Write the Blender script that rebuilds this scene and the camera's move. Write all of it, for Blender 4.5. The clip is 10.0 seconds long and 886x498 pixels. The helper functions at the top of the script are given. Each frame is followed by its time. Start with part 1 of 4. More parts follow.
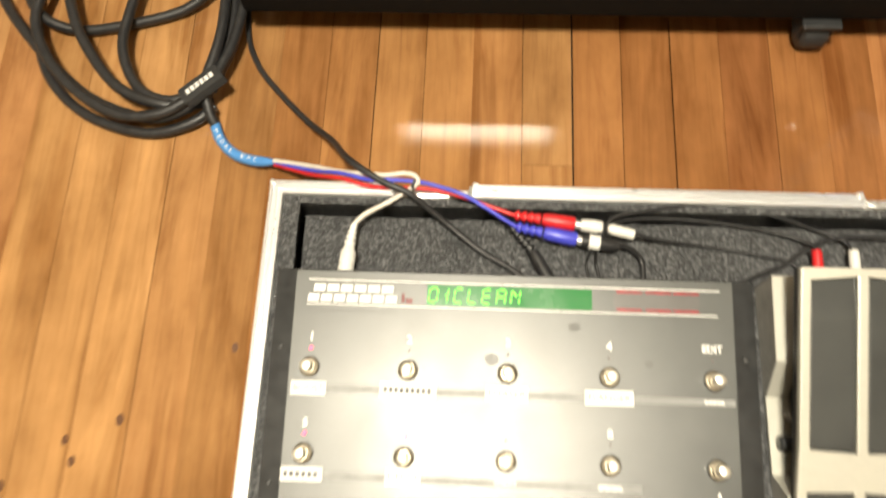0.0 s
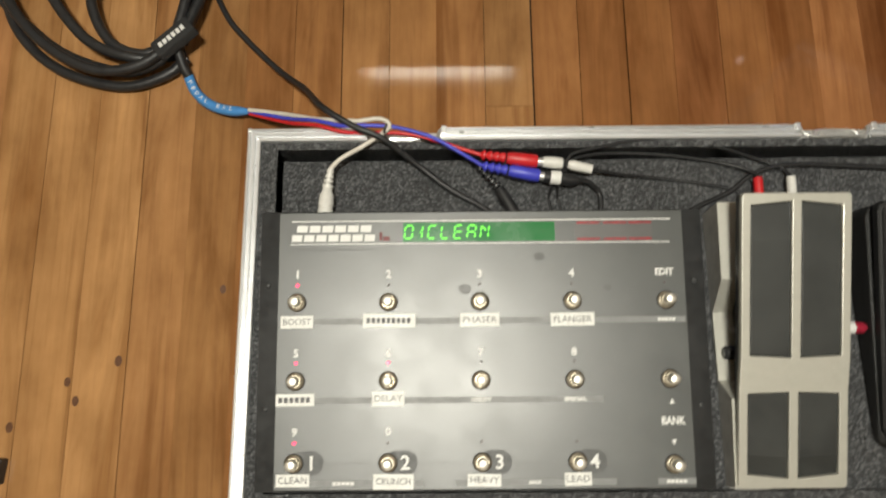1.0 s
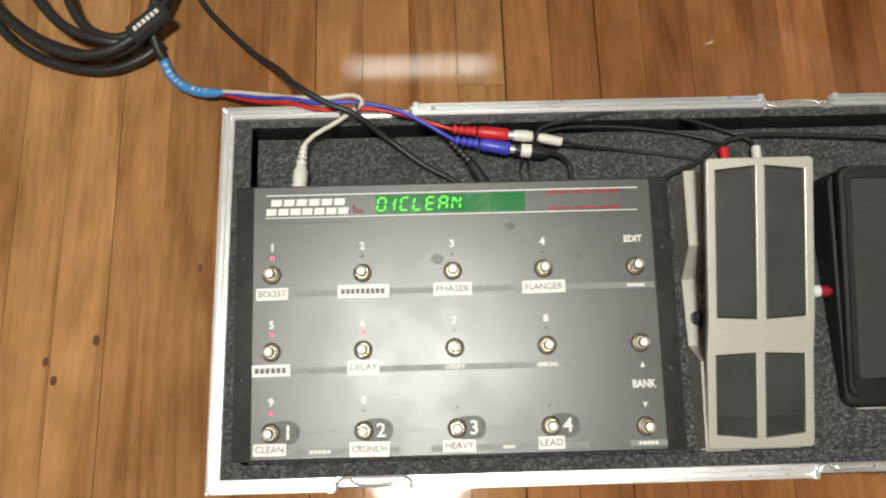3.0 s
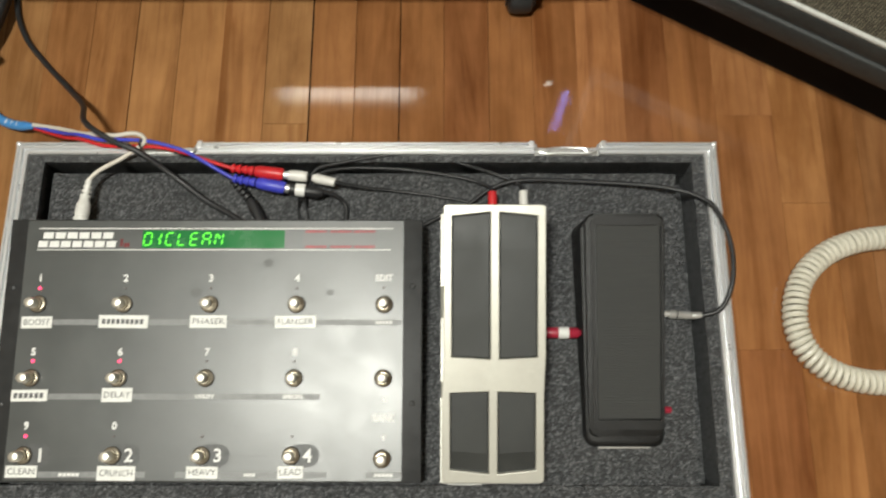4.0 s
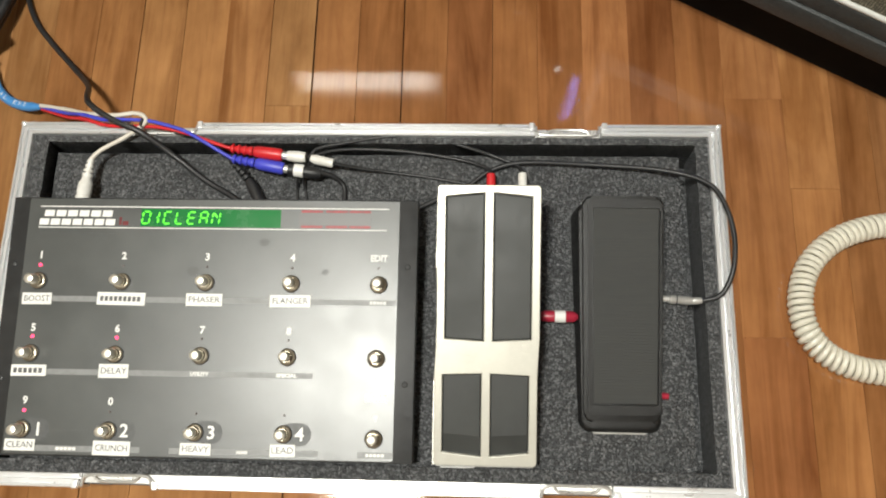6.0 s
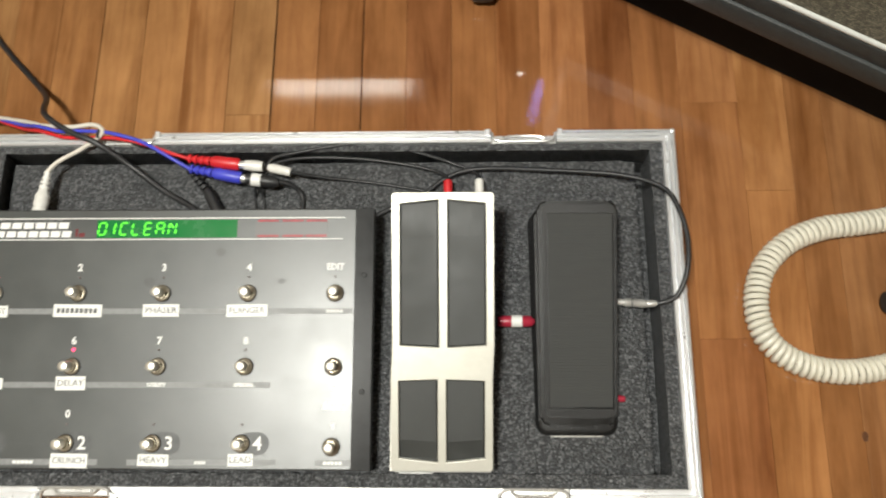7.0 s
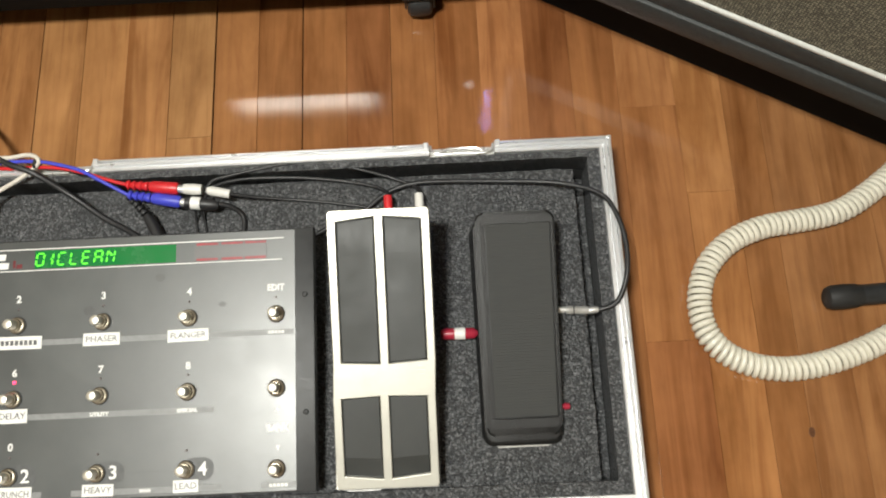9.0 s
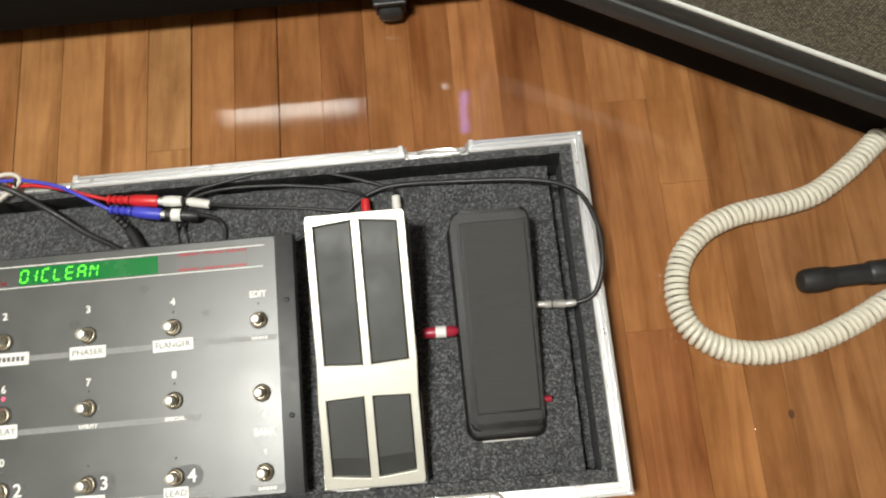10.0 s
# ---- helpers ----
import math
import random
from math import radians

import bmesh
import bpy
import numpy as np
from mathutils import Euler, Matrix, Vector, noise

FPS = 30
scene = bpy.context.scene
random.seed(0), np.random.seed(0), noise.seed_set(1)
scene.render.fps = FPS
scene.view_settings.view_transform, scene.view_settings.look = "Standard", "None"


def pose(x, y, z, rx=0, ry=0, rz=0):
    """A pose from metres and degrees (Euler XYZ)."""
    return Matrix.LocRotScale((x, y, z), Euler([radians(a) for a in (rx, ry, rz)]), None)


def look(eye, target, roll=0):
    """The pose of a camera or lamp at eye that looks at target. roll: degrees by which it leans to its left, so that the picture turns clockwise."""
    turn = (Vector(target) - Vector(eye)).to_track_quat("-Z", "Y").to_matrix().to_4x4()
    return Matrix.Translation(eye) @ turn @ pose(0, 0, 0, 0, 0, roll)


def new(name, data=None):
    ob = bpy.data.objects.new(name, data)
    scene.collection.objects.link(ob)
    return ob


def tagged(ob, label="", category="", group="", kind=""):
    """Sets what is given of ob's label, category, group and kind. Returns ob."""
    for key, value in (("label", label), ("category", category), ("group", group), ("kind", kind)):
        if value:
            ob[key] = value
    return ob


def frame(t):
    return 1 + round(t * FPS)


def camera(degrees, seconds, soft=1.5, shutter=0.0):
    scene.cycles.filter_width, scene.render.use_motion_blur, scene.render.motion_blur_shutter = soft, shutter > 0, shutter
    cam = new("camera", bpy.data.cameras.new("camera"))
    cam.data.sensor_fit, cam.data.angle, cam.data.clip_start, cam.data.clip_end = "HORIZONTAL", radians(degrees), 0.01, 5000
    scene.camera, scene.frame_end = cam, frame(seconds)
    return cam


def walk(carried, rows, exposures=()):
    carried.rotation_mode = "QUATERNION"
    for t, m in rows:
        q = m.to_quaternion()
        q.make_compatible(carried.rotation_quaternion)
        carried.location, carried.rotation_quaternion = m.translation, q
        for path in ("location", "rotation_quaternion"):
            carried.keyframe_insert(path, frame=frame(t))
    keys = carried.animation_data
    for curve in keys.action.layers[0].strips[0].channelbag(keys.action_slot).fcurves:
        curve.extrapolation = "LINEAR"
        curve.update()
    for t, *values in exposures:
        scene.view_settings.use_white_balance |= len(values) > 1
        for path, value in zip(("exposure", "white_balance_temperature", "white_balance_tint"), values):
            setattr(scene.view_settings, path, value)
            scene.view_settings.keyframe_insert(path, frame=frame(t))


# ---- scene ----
cam = camera(60.0, 10.0, soft=2.0, shutter=0.5)
PATH = [
    (0, (-0.0269, -0.1452, 0.8120), (-0.1253, 0.4746, -1.0870), -6.93),
    (0.1, (-0.0183, -0.1374, 0.8453), (-0.1356, 0.4052, -1.0761), -10.85),
    (0.2, (-0.0195, -0.1268, 0.8710), (-0.1227, 0.3897, -1.0584), -10.93),
    (0.3, (-0.0164, -0.1352, 0.8835), (-0.1247, 0.3797, -1.0461), -12.10),
    (0.4, (-0.0131, -0.1295, 0.8847), (-0.1191, 0.3329, -1.0583), -12.77),
    (0.5, (-0.0175, -0.1323, 0.8761), (-0.1163, 0.3089, -1.0721), -12.41),
    (0.7, (-0.0152, -0.1315, 0.8759), (-0.1181, 0.2786, -1.0789), -12.76),
    (0.9, (-0.0229, -0.1484, 0.8726), (-0.0756, 0.3064, -1.0743), -5.94),
    (1, (-0.0338, -0.1608, 0.8669), (-0.0386, 0.3040, -1.0784), -1.06),
    (1.2, (-0.0402, -0.1862, 0.8617), (-0.0420, 0.3005, -1.0781), -1.25),
    (1.5, (-0.0457, -0.1928, 0.8622), (-0.0555, 0.2434, -1.0897), -1.66),
    (2, (-0.0394, -0.1947, 0.8656), (-0.0483, 0.2575, -1.0826), -1.58),
    (2.2, (-0.0377, -0.1957, 0.8651), (-0.0445, 0.2642, -1.0813), -1.44),
    (3.3, (0.0136, -0.2040, 0.8767), (0.0432, 0.2894, -1.0612), 1.75),
    (3.5, (0.0838, -0.1938, 0.8896), (0.0663, 0.3057, -1.0469), -2.67),
    (3.6, (0.1295, -0.2003, 0.8928), (0.0930, 0.3283, -1.0357), -4.38),
    (3.7, (0.1690, -0.1971, 0.8980), (0.1441, 0.3180, -1.0344), -2.94),
    (3.8, (0.2093, -0.1966, 0.9006), (0.1841, 0.3184, -1.0318), -2.73),
    (3.9, (0.2395, -0.1931, 0.9059), (0.2191, 0.3240, -1.0260), -2.14),
    (4, (0.2536, -0.1911, 0.9118), (0.2469, 0.3338, -1.0181), -0.67),
    (4.2, (0.2765, -0.1898, 0.9172), (0.2439, 0.3557, -1.0067), -2.87),
    (4.5, (0.2807, -0.1976, 0.9050), (0.1936, 0.3333, -1.0213), -7.74),
    (5, (0.2865, -0.1962, 0.8987), (0.1821, 0.3045, -1.0348), -9.59),
    (5.5, (0.2881, -0.1982, 0.9007), (0.1993, 0.3104, -1.0315), -8.28),
    (6.8, (0.3107, -0.2116, 0.9040), (0.2357, 0.3181, -1.0232), -7.51),
    (6.9, (0.3181, -0.2115, 0.9077), (0.2517, 0.3298, -1.0165), -6.03),
    (7, (0.3263, -0.2002, 0.9062), (0.2707, 0.3189, -1.0245), -6.11),
    (7.5, (0.3534, -0.2022, 0.9058), (0.3339, 0.3315, -1.0216), -3.24),
    (8, (0.3570, -0.1953, 0.9064), (0.3354, 0.3372, -1.0212), -3.59),
    (8.5, (0.3655, -0.1975, 0.9085), (0.3334, 0.3440, -1.0165), -4.84),
    (9, (0.3798, -0.1931, 0.9088), (0.3545, 0.3414, -1.0183), -5.32),
    (9.5, (0.3891, -0.1961, 0.9078), (0.3580, 0.3328, -1.0207), -6.16),
    (9.7, (0.3922, -0.1996, 0.9131), (0.3571, 0.3323, -1.0146), -7.13),
    (10, (0.3998, -0.2007, 0.9212), (0.3856, 0.3390, -1.0045), -6.59),
]
walk(cam, [(t, look(eye, target, roll)) for t, eye, target, roll in PATH],
     [(0.0, 0.78, 7400, 6), (0.1, 0.44, 7300, 6), (0.3, 0.00, 7200, 6), (0.5, -0.19, 7100, 6), (1.0, -0.14, 6600, 5), (1.5, -0.09, 6400, 5), (3.5, -0.03, 6300, 4), (4.0, -0.02, 6300, 4), (4.5, 0.17, 6300, 6), (10.0, 0.27, 6250, 6)])

# ---- world and light ----
world = bpy.data.worlds.new("world")
world.use_nodes = True
world.node_tree.nodes["Background"].inputs[0].default_value = (0.9, 0.85, 0.75, 1)
world.node_tree.nodes["Background"].inputs[1].default_value = 0.02
scene.world = world


def area_lamp(name, at, target, sx, sy, watts, colour):
    d = bpy.data.lights.new(name, "AREA")
    d.shape, d.size, d.size_y, d.energy, d.color = "RECTANGLE", sx, sy, watts, colour
    ob = new(name, d)
    ob.matrix_world = look(at, target)
    return ob


CEIL_LAMP = (-0.09, -0.26, 2.36)
TUBE = (-0.054, 0.93, 1.32)
area_lamp("ceiling_lamp_light", (CEIL_LAMP[0], CEIL_LAMP[1], CEIL_LAMP[2] - 0.035), (CEIL_LAMP[0], CEIL_LAMP[1], 0), 0.28, 0.28, 58, (1.0, 0.95, 0.86))
area_lamp("tube_lamp_light", (TUBE[0], TUBE[1] - 0.012, TUBE[2] - 0.045), (TUBE[0], -0.1, 0), 0.42, 0.065, 0.45, (1.0, 0.93, 0.82))


# ---- materials ----
def mat(name, c1, c2=None, rough=0.5, metal=0.0, scale=60, stretch=(1, 1, 1), bump=0.0, bscale=None, rvar=0.08, spec=0.5,
        vary=0.0, emit=None, estr=0.0, lo=0.35, hi=0.65, coat=0.0):
    m = bpy.data.materials.new(name)
    m.use_nodes = True
    t = m.node_tree
    b = t.nodes["Principled BSDF"]
    c2 = c2 or tuple(0.8 * v for v in c1)
    co = t.nodes.new("ShaderNodeTexCoord")
    mp = t.nodes.new("ShaderNodeMapping")
    mp.inputs["Scale"].default_value = stretch
    t.links.new(co.outputs["Object"], mp.inputs[0])
    info = t.nodes.new("ShaderNodeObjectInfo")
    off = t.nodes.new("ShaderNodeVectorMath")
    off.operation = "SCALE"
    off.inputs[0].default_value = (7.3, 5.1, 3.7)
    t.links.new(info.outputs["Random"], off.inputs["Scale"])
    t.links.new(off.outputs[0], mp.inputs["Location"])
    n = t.nodes.new("ShaderNodeTexNoise")
    n.inputs["Scale"].default_value, n.inputs["Detail"].default_value, n.inputs["Roughness"].default_value = scale, 7, 0.62
    t.links.new(mp.outputs[0], n.inputs["Vector"])
    r = t.nodes.new("ShaderNodeValToRGB")
    r.color_ramp.elements[0].position, r.color_ramp.elements[1].position = lo, hi
    r.color_ramp.elements[0].color, r.color_ramp.elements[1].color = (*c1, 1), (*c2, 1)
    t.links.new(n.outputs[0], r.inputs[0])
    last = r.outputs[0]
    if vary:
        hsv = t.nodes.new("ShaderNodeHueSaturation")
        mr = t.nodes.new("ShaderNodeMapRange")
        mr.inputs[3].default_value, mr.inputs[4].default_value = 1 - vary, 1 + vary
        t.links.new(info.outputs["Random"], mr.inputs[0])
        t.links.new(mr.outputs[0], hsv.inputs["Value"])
        t.links.new(last, hsv.inputs["Color"])
        last = hsv.outputs[0]
    t.links.new(last, b.inputs["Base Color"])
    b.inputs["Metallic"].default_value = metal
    b.inputs["Specular IOR Level"].default_value = spec
    b.inputs["Coat Weight"].default_value = coat
    n2 = t.nodes.new("ShaderNodeTexNoise")
    n2.inputs["Scale"].default_value, n2.inputs["Detail"].default_value = (bscale or scale * 3), 5
    t.links.new(mp.outputs[0], n2.inputs["Vector"])
    rr = t.nodes.new("ShaderNodeMapRange")
    rr.inputs[1].default_value, rr.inputs[2].default_value = 0.3, 0.7
    rr.inputs[3].default_value, rr.inputs[4].default_value = max(0.02, rough - rvar), min(1, rough + rvar)
    t.links.new(n.outputs[0], rr.inputs[0])
    t.links.new(rr.outputs[0], b.inputs["Roughness"])
    if bump:
        bp = t.nodes.new("ShaderNodeBump")
        bp.inputs["Strength"].default_value, bp.inputs["Distance"].default_value = 1.0, bump
        t.links.new(n2.outputs[0], bp.inputs["Height"])
        t.links.new(bp.outputs[0], b.inputs["Normal"])
    if emit:
        b.inputs["Emission Color"].default_value = (*emit, 1)
        b.inputs["Emission Strength"].default_value = estr
    return m


def wood_material(name, per_island=False):
    """Old oiled strip flooring: long grain, dark pores, a few knots and scuffs, each board its own tone."""
    m = bpy.data.materials.new(name)
    m.use_nodes = True
    t = m.node_tree
    N, L = t.nodes.new, t.links.new
    b = t.nodes["Principled BSDF"]
    if per_island:
        g = N("ShaderNodeNewGeometry")
        rnd = g.outputs["Random Per Island"]
    else:
        g = N("ShaderNodeObjectInfo")
        rnd = g.outputs["Random"]
        board_tint = g.outputs["Color"]
    g2 = N("ShaderNodeNewGeometry")
    off = N("ShaderNodeVectorMath")
    off.operation = "SCALE"
    off.inputs[0].default_value = (13.0, 29.0, 0.0)
    L(rnd, off.inputs["Scale"])
    add = N("ShaderNodeVectorMath")
    L(g2.outputs["Position"], add.inputs[0])
    L(off.outputs[0], add.inputs[1])

    def noise_of(sx, sy, scale, detail, rough=0.6, dist=0.0):
        mp = N("ShaderNodeMapping")
        mp.inputs["Scale"].default_value = (sx, sy, 1)
        L(add.outputs[0], mp.inputs[0])
        n = N("ShaderNodeTexNoise")
        n.inputs["Scale"].default_value, n.inputs["Detail"].default_value = scale, detail
        n.inputs["Roughness"].default_value, n.inputs["Distortion"].default_value = rough, dist
        L(mp.outputs[0], n.inputs["Vector"])
        return n.outputs[0]

    def ramp(src, *stops):
        r = N("ShaderNodeValToRGB")
        while len(r.color_ramp.elements) < len(stops):
            r.color_ramp.elements.new(0.5)
        for e, (p, c) in zip(r.color_ramp.elements, stops):
            e.position, e.color = p, (*c, 1)
        L(src, r.inputs[0])
        return r.outputs[0]

    def mix(kind, fac, a, c):
        x = N("ShaderNodeMix")
        x.data_type, x.blend_type = "RGBA", kind
        if isinstance(fac, float):
            x.inputs[0].default_value = fac
        else:
            L(fac, x.inputs[0])
        L(a, x.inputs[6])
        L(c, x.inputs[7])
        return x.outputs[2]

    tone = ramp(rnd, (0.0, (0.240, 0.113, 0.045)), (0.25, (0.292, 0.146, 0.060)), (0.5, (0.320, 0.164, 0.069)), (0.75, (0.262, 0.117, 0.049)), (1.0, (0.330, 0.180, 0.079)))
    broad = ramp(noise_of(7, 0.9, 3.0, 4, 0.55, 1.2), (0.3, (0.66, 0.58, 0.50)), (0.52, (1.0, 1.0, 1.0)), (0.72, (1.20, 1.21, 1.20)))
    grain = ramp(noise_of(24, 0.9, 5.0, 6, 0.60, 0.8), (0.30, (0.52, 0.45, 0.40)), (0.50, (1.0, 1.0, 1.0)), (0.75, (1.16, 1.16, 1.14)))
    pores = ramp(noise_of(90, 1.8, 9.0, 3, 0.5), (0.26, (0.38, 0.31, 0.27)), (0.38, (1, 1, 1)))
    streak = ramp(noise_of(9, 0.40, 4.0, 3, 0.5, 0.9), (0.27, (0.48, 0.40, 0.36)), (0.36, (1, 1, 1)))
    cloud = ramp(noise_of(1.6, 1, 9.0, 4), (0.32, (0.80, 0.76, 0.71)), (0.7, (1.12, 1.11, 1.09)))
    col = mix("MULTIPLY", 1.0, tone, broad)
    col = mix("MULTIPLY", 0.34, col, grain)
    col = mix("MULTIPLY", 0.14, col, pores)
    col = mix("MULTIPLY", 0.42, col, streak)
    col = mix("MULTIPLY", 1.0, col, cloud)
    if not per_island:
        col = mix("MULTIPLY", 1.0, col, board_tint)
    L(col, b.inputs["Base Color"])
    rr = N("ShaderNodeMapRange")
    rr.inputs[1].default_value, rr.inputs[2].default_value, rr.inputs[3].default_value, rr.inputs[4].default_value = 0.3, 0.7, 0.04, 0.09
    L(noise_of(6, 1.5, 6.0, 4), rr.inputs[0])
    L(rr.outputs[0], b.inputs["Roughness"])
    b.inputs["Specular IOR Level"].default_value = 0.5
    bp = N("ShaderNodeBump")
    bp.inputs["Strength"].default_value, bp.inputs["Distance"].default_value = 0.17, 0.0004
    L(noise_of(40, 1.5, 5.0, 5), bp.inputs["Height"])
    L(bp.outputs[0], b.inputs["Normal"])
    return m


def foam_material(name):
    """Closed-cell black foam with a torn, speckled skin."""
    m = bpy.data.materials.new(name)
    m.use_nodes = True
    t = m.node_tree
    N, L = t.nodes.new, t.links.new
    b = t.nodes["Principled BSDF"]
    co = N("ShaderNodeTexCoord")
    warp = N("ShaderNodeTexNoise")
    warp.inputs["Scale"].default_value, warp.inputs["Detail"].default_value = 260, 3
    L(co.outputs["Object"], warp.inputs["Vector"])
    mixv = N("ShaderNodeVectorMath")
    mixv.operation = "MULTIPLY_ADD"
    mixv.inputs[1].default_value = (0.0055, 0.0055, 0.0055)
    L(warp.outputs["Color"], mixv.inputs[0])
    L(co.outputs["Object"], mixv.inputs[2])
    v = N("ShaderNodeTexVoronoi")
    v.inputs["Scale"].default_value = 460
    L(mixv.outputs[0], v.inputs["Vector"])
    tone = N("ShaderNodeSeparateColor")
    L(v.outputs["Color"], tone.inputs[0])
    r = N("ShaderNodeValToRGB")
    r.color_ramp.elements[0].position, r.color_ramp.elements[1].position = 0.40, 1.0
    r.color_ramp.elements[0].color, r.color_ramp.elements[1].color = (0.097, 0.100, 0.104, 1), (0.285, 0.291, 0.300, 1)
    L(tone.outputs[0], r.inputs[0])
    # shade of the pits put into the colour, darker away from cell centres
    pit_shade = N("ShaderNodeMapRange")
    pit_shade.inputs[1].default_value, pit_shade.inputs[2].default_value, pit_shade.inputs[3].default_value, pit_shade.inputs[4].default_value = 0.25, 0.75, 1.0, 0.45
    L(v.outputs["Distance"], pit_shade.inputs[0])
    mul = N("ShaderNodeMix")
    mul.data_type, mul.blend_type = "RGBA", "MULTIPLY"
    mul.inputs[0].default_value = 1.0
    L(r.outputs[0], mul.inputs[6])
    L(pit_shade.outputs[0], mul.inputs[7])
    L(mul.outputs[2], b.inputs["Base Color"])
    b.inputs["Roughness"].default_value = 0.40
    bp = N("ShaderNodeBump")
    bp.invert = True
    bp.inputs["Strength"].default_value, bp.inputs["Distance"].default_value = 1.0, 0.0032
    L(v.outputs["Distance"], bp.inputs["Height"])
    L(bp.outputs[0], b.inputs["Normal"])
    return m


WOOD = wood_material("oiled_strip_wood")
WOOD_FAR = wood_material("oiled_strip_wood_far", True)
KNOT = mat("dark_wood_knot", (0.085, 0.036, 0.016), (0.13, 0.055, 0.024), rough=0.35, scale=400)
M_GAP = mat("floor_gap_dirt", (0.012, 0.008, 0.005), rough=0.9)
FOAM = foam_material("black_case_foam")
ALU = mat("brushed_aluminium", (0.92, 0.93, 0.94), (0.82, 0.83, 0.84), rough=0.33, metal=0.7, scale=25, stretch=(1, 1, 6), bump=0.00015, bscale=160)
ZINC = mat("zinc_plated_steel", (0.82, 0.82, 0.80), (0.64, 0.64, 0.62), rough=0.32, metal=0.7, scale=70)
# rack skin, also the black put where deep shade lies
RACK_AND_SHADE = mat("black_rack_skin_and_shade", (0.006, 0.006, 0.006), (0.010, 0.010, 0.010), rough=0.85, scale=90, bump=0.0003, spec=0.12)
LAMINATE = mat("black_laminate", (0.02, 0.02, 0.022), (0.03, 0.03, 0.032), rough=0.45, scale=80, bump=0.0003)
BLACK_PAINT = mat("black_powder_paint", (0.018, 0.019, 0.020), (0.026, 0.027, 0.028), rough=0.42, scale=90, bump=0.00012, bscale=900)
FACE = mat("charcoal_panel_print", (0.037, 0.041, 0.040), (0.050, 0.054, 0.052), rough=0.38, scale=14, bump=0.00008, bscale=1200, rvar=0.04, spec=0.9)
SMUDGE = mat("panel_smudge", (0.044, 0.044, 0.044), (0.058, 0.058, 0.057), rough=0.47, spec=0.7, scale=120)
PRINT = mat("white_screen_print", (0.78, 0.78, 0.76), (0.70, 0.70, 0.68), rough=0.5, scale=300)
PRINT_GREY = mat("grey_screen_print", (0.23, 0.235, 0.235), (0.19, 0.195, 0.195), rough=0.5, scale=200)
PRINT_DIM = mat("faint_screen_print", (0.085, 0.087, 0.088), (0.07, 0.072, 0.072), rough=0.5, scale=200)
PRINT_RED = mat("dark_red_print", (0.16, 0.012, 0.016), (0.10, 0.01, 0.012), rough=0.5, scale=200)
PAPER = mat("white_label_tape", (0.78, 0.78, 0.75), (0.70, 0.70, 0.67), rough=0.45, scale=150)
INK = mat("black_label_ink", (0.11, 0.11, 0.115), rough=0.6)
CHROME = mat("worn_chrome", (0.86, 0.83, 0.75), (0.76, 0.73, 0.64), rough=0.42, metal=0.9, scale=300)
BRASS = mat("dull_nickel_nut", (0.48, 0.43, 0.34), (0.34, 0.30, 0.23), rough=0.38, metal=1.0, scale=300)
RUBBER_RING = mat("dark_washer", (0.013, 0.013, 0.013), (0.02, 0.02, 0.02), rough=0.6, scale=200)
LED_ON = mat("red_led_lit", (0.6, 0.02, 0.04), rough=0.3, emit=(1.0, 0.06, 0.16), estr=2.6)
LED_OFF = mat("led_unlit", (0.20, 0.17, 0.17), rough=0.25)
LCD = mat("green_display_glass", (0.006, 0.06, 0.02), (0.006, 0.05, 0.016), rough=0.25, scale=30, emit=(0.012, 0.22, 0.035), estr=0.60)
LCD_ON = mat("green_display_segment", (0.05, 0.5, 0.02), rough=0.4, emit=(0.16, 1.0, 0.03), estr=1.1)
RLCD = mat("dark_display_glass", (0.050, 0.046, 0.045), (0.064, 0.057, 0.056), rough=0.42, spec=0.9, scale=40)
RLCD_ON = mat("red_display_segment", (0.20, 0.01, 0.015), (0.06, 0.01, 0.01), rough=0.4, scale=180, emit=(0.6, 0.03, 0.05), estr=0.24)
CREAM = mat("cream_enamel", (0.61, 0.60, 0.54), (0.54, 0.53, 0.47), rough=0.36, metal=0.4, scale=35, bump=0.0001, bscale=500)
CREAM_EDGE = mat("grey_cast_metal", (0.40, 0.39, 0.36), (0.30, 0.29, 0.27), rough=0.4, scale=60, bump=0.0002)
RUBBER = mat("black_pedal_rubber", (0.024, 0.026, 0.025), (0.037, 0.039, 0.037), rough=0.55, scale=22, bump=0.00015, bscale=700, rvar=0.1)
WAH_CAST = mat("black_crinkle_cast", (0.007, 0.007, 0.007), (0.012, 0.012, 0.012), rough=0.42, spec=0.40, scale=120, bump=0.0005, bscale=900)
WAH_PAD = mat("black_tread_rubber", (0.040, 0.041, 0.040), (0.050, 0.051, 0.049), rough=0.72, spec=0.3, scale=30, stretch=(1, 14, 1), bump=0.0003, bscale=60)
CABLE = mat("black_cable_jacket", (0.014, 0.014, 0.015), (0.022, 0.022, 0.023), rough=0.44, scale=120, bump=0.0001, bscale=500)
CABLE_WHITE = mat("cream_cable_jacket", (0.66, 0.62, 0.55), (0.58, 0.54, 0.47), rough=0.45, scale=90)
PLUG_WHITE = mat("white_moulded_plug", (0.74, 0.73, 0.69), (0.64, 0.63, 0.59), rough=0.4, scale=120)
CABLE_RED = mat("red_cable_jacket", (0.60, 0.02, 0.025), (0.48, 0.015, 0.02), rough=0.4, scale=90)
CRIMSON = mat("dark_crimson_plastic", (0.36, 0.02, 0.045), (0.28, 0.015, 0.035), rough=0.4, scale=90)
CABLE_BLUE = mat("blue_cable_jacket", (0.06, 0.07, 0.55), (0.045, 0.05, 0.45), rough=0.4, scale=90)
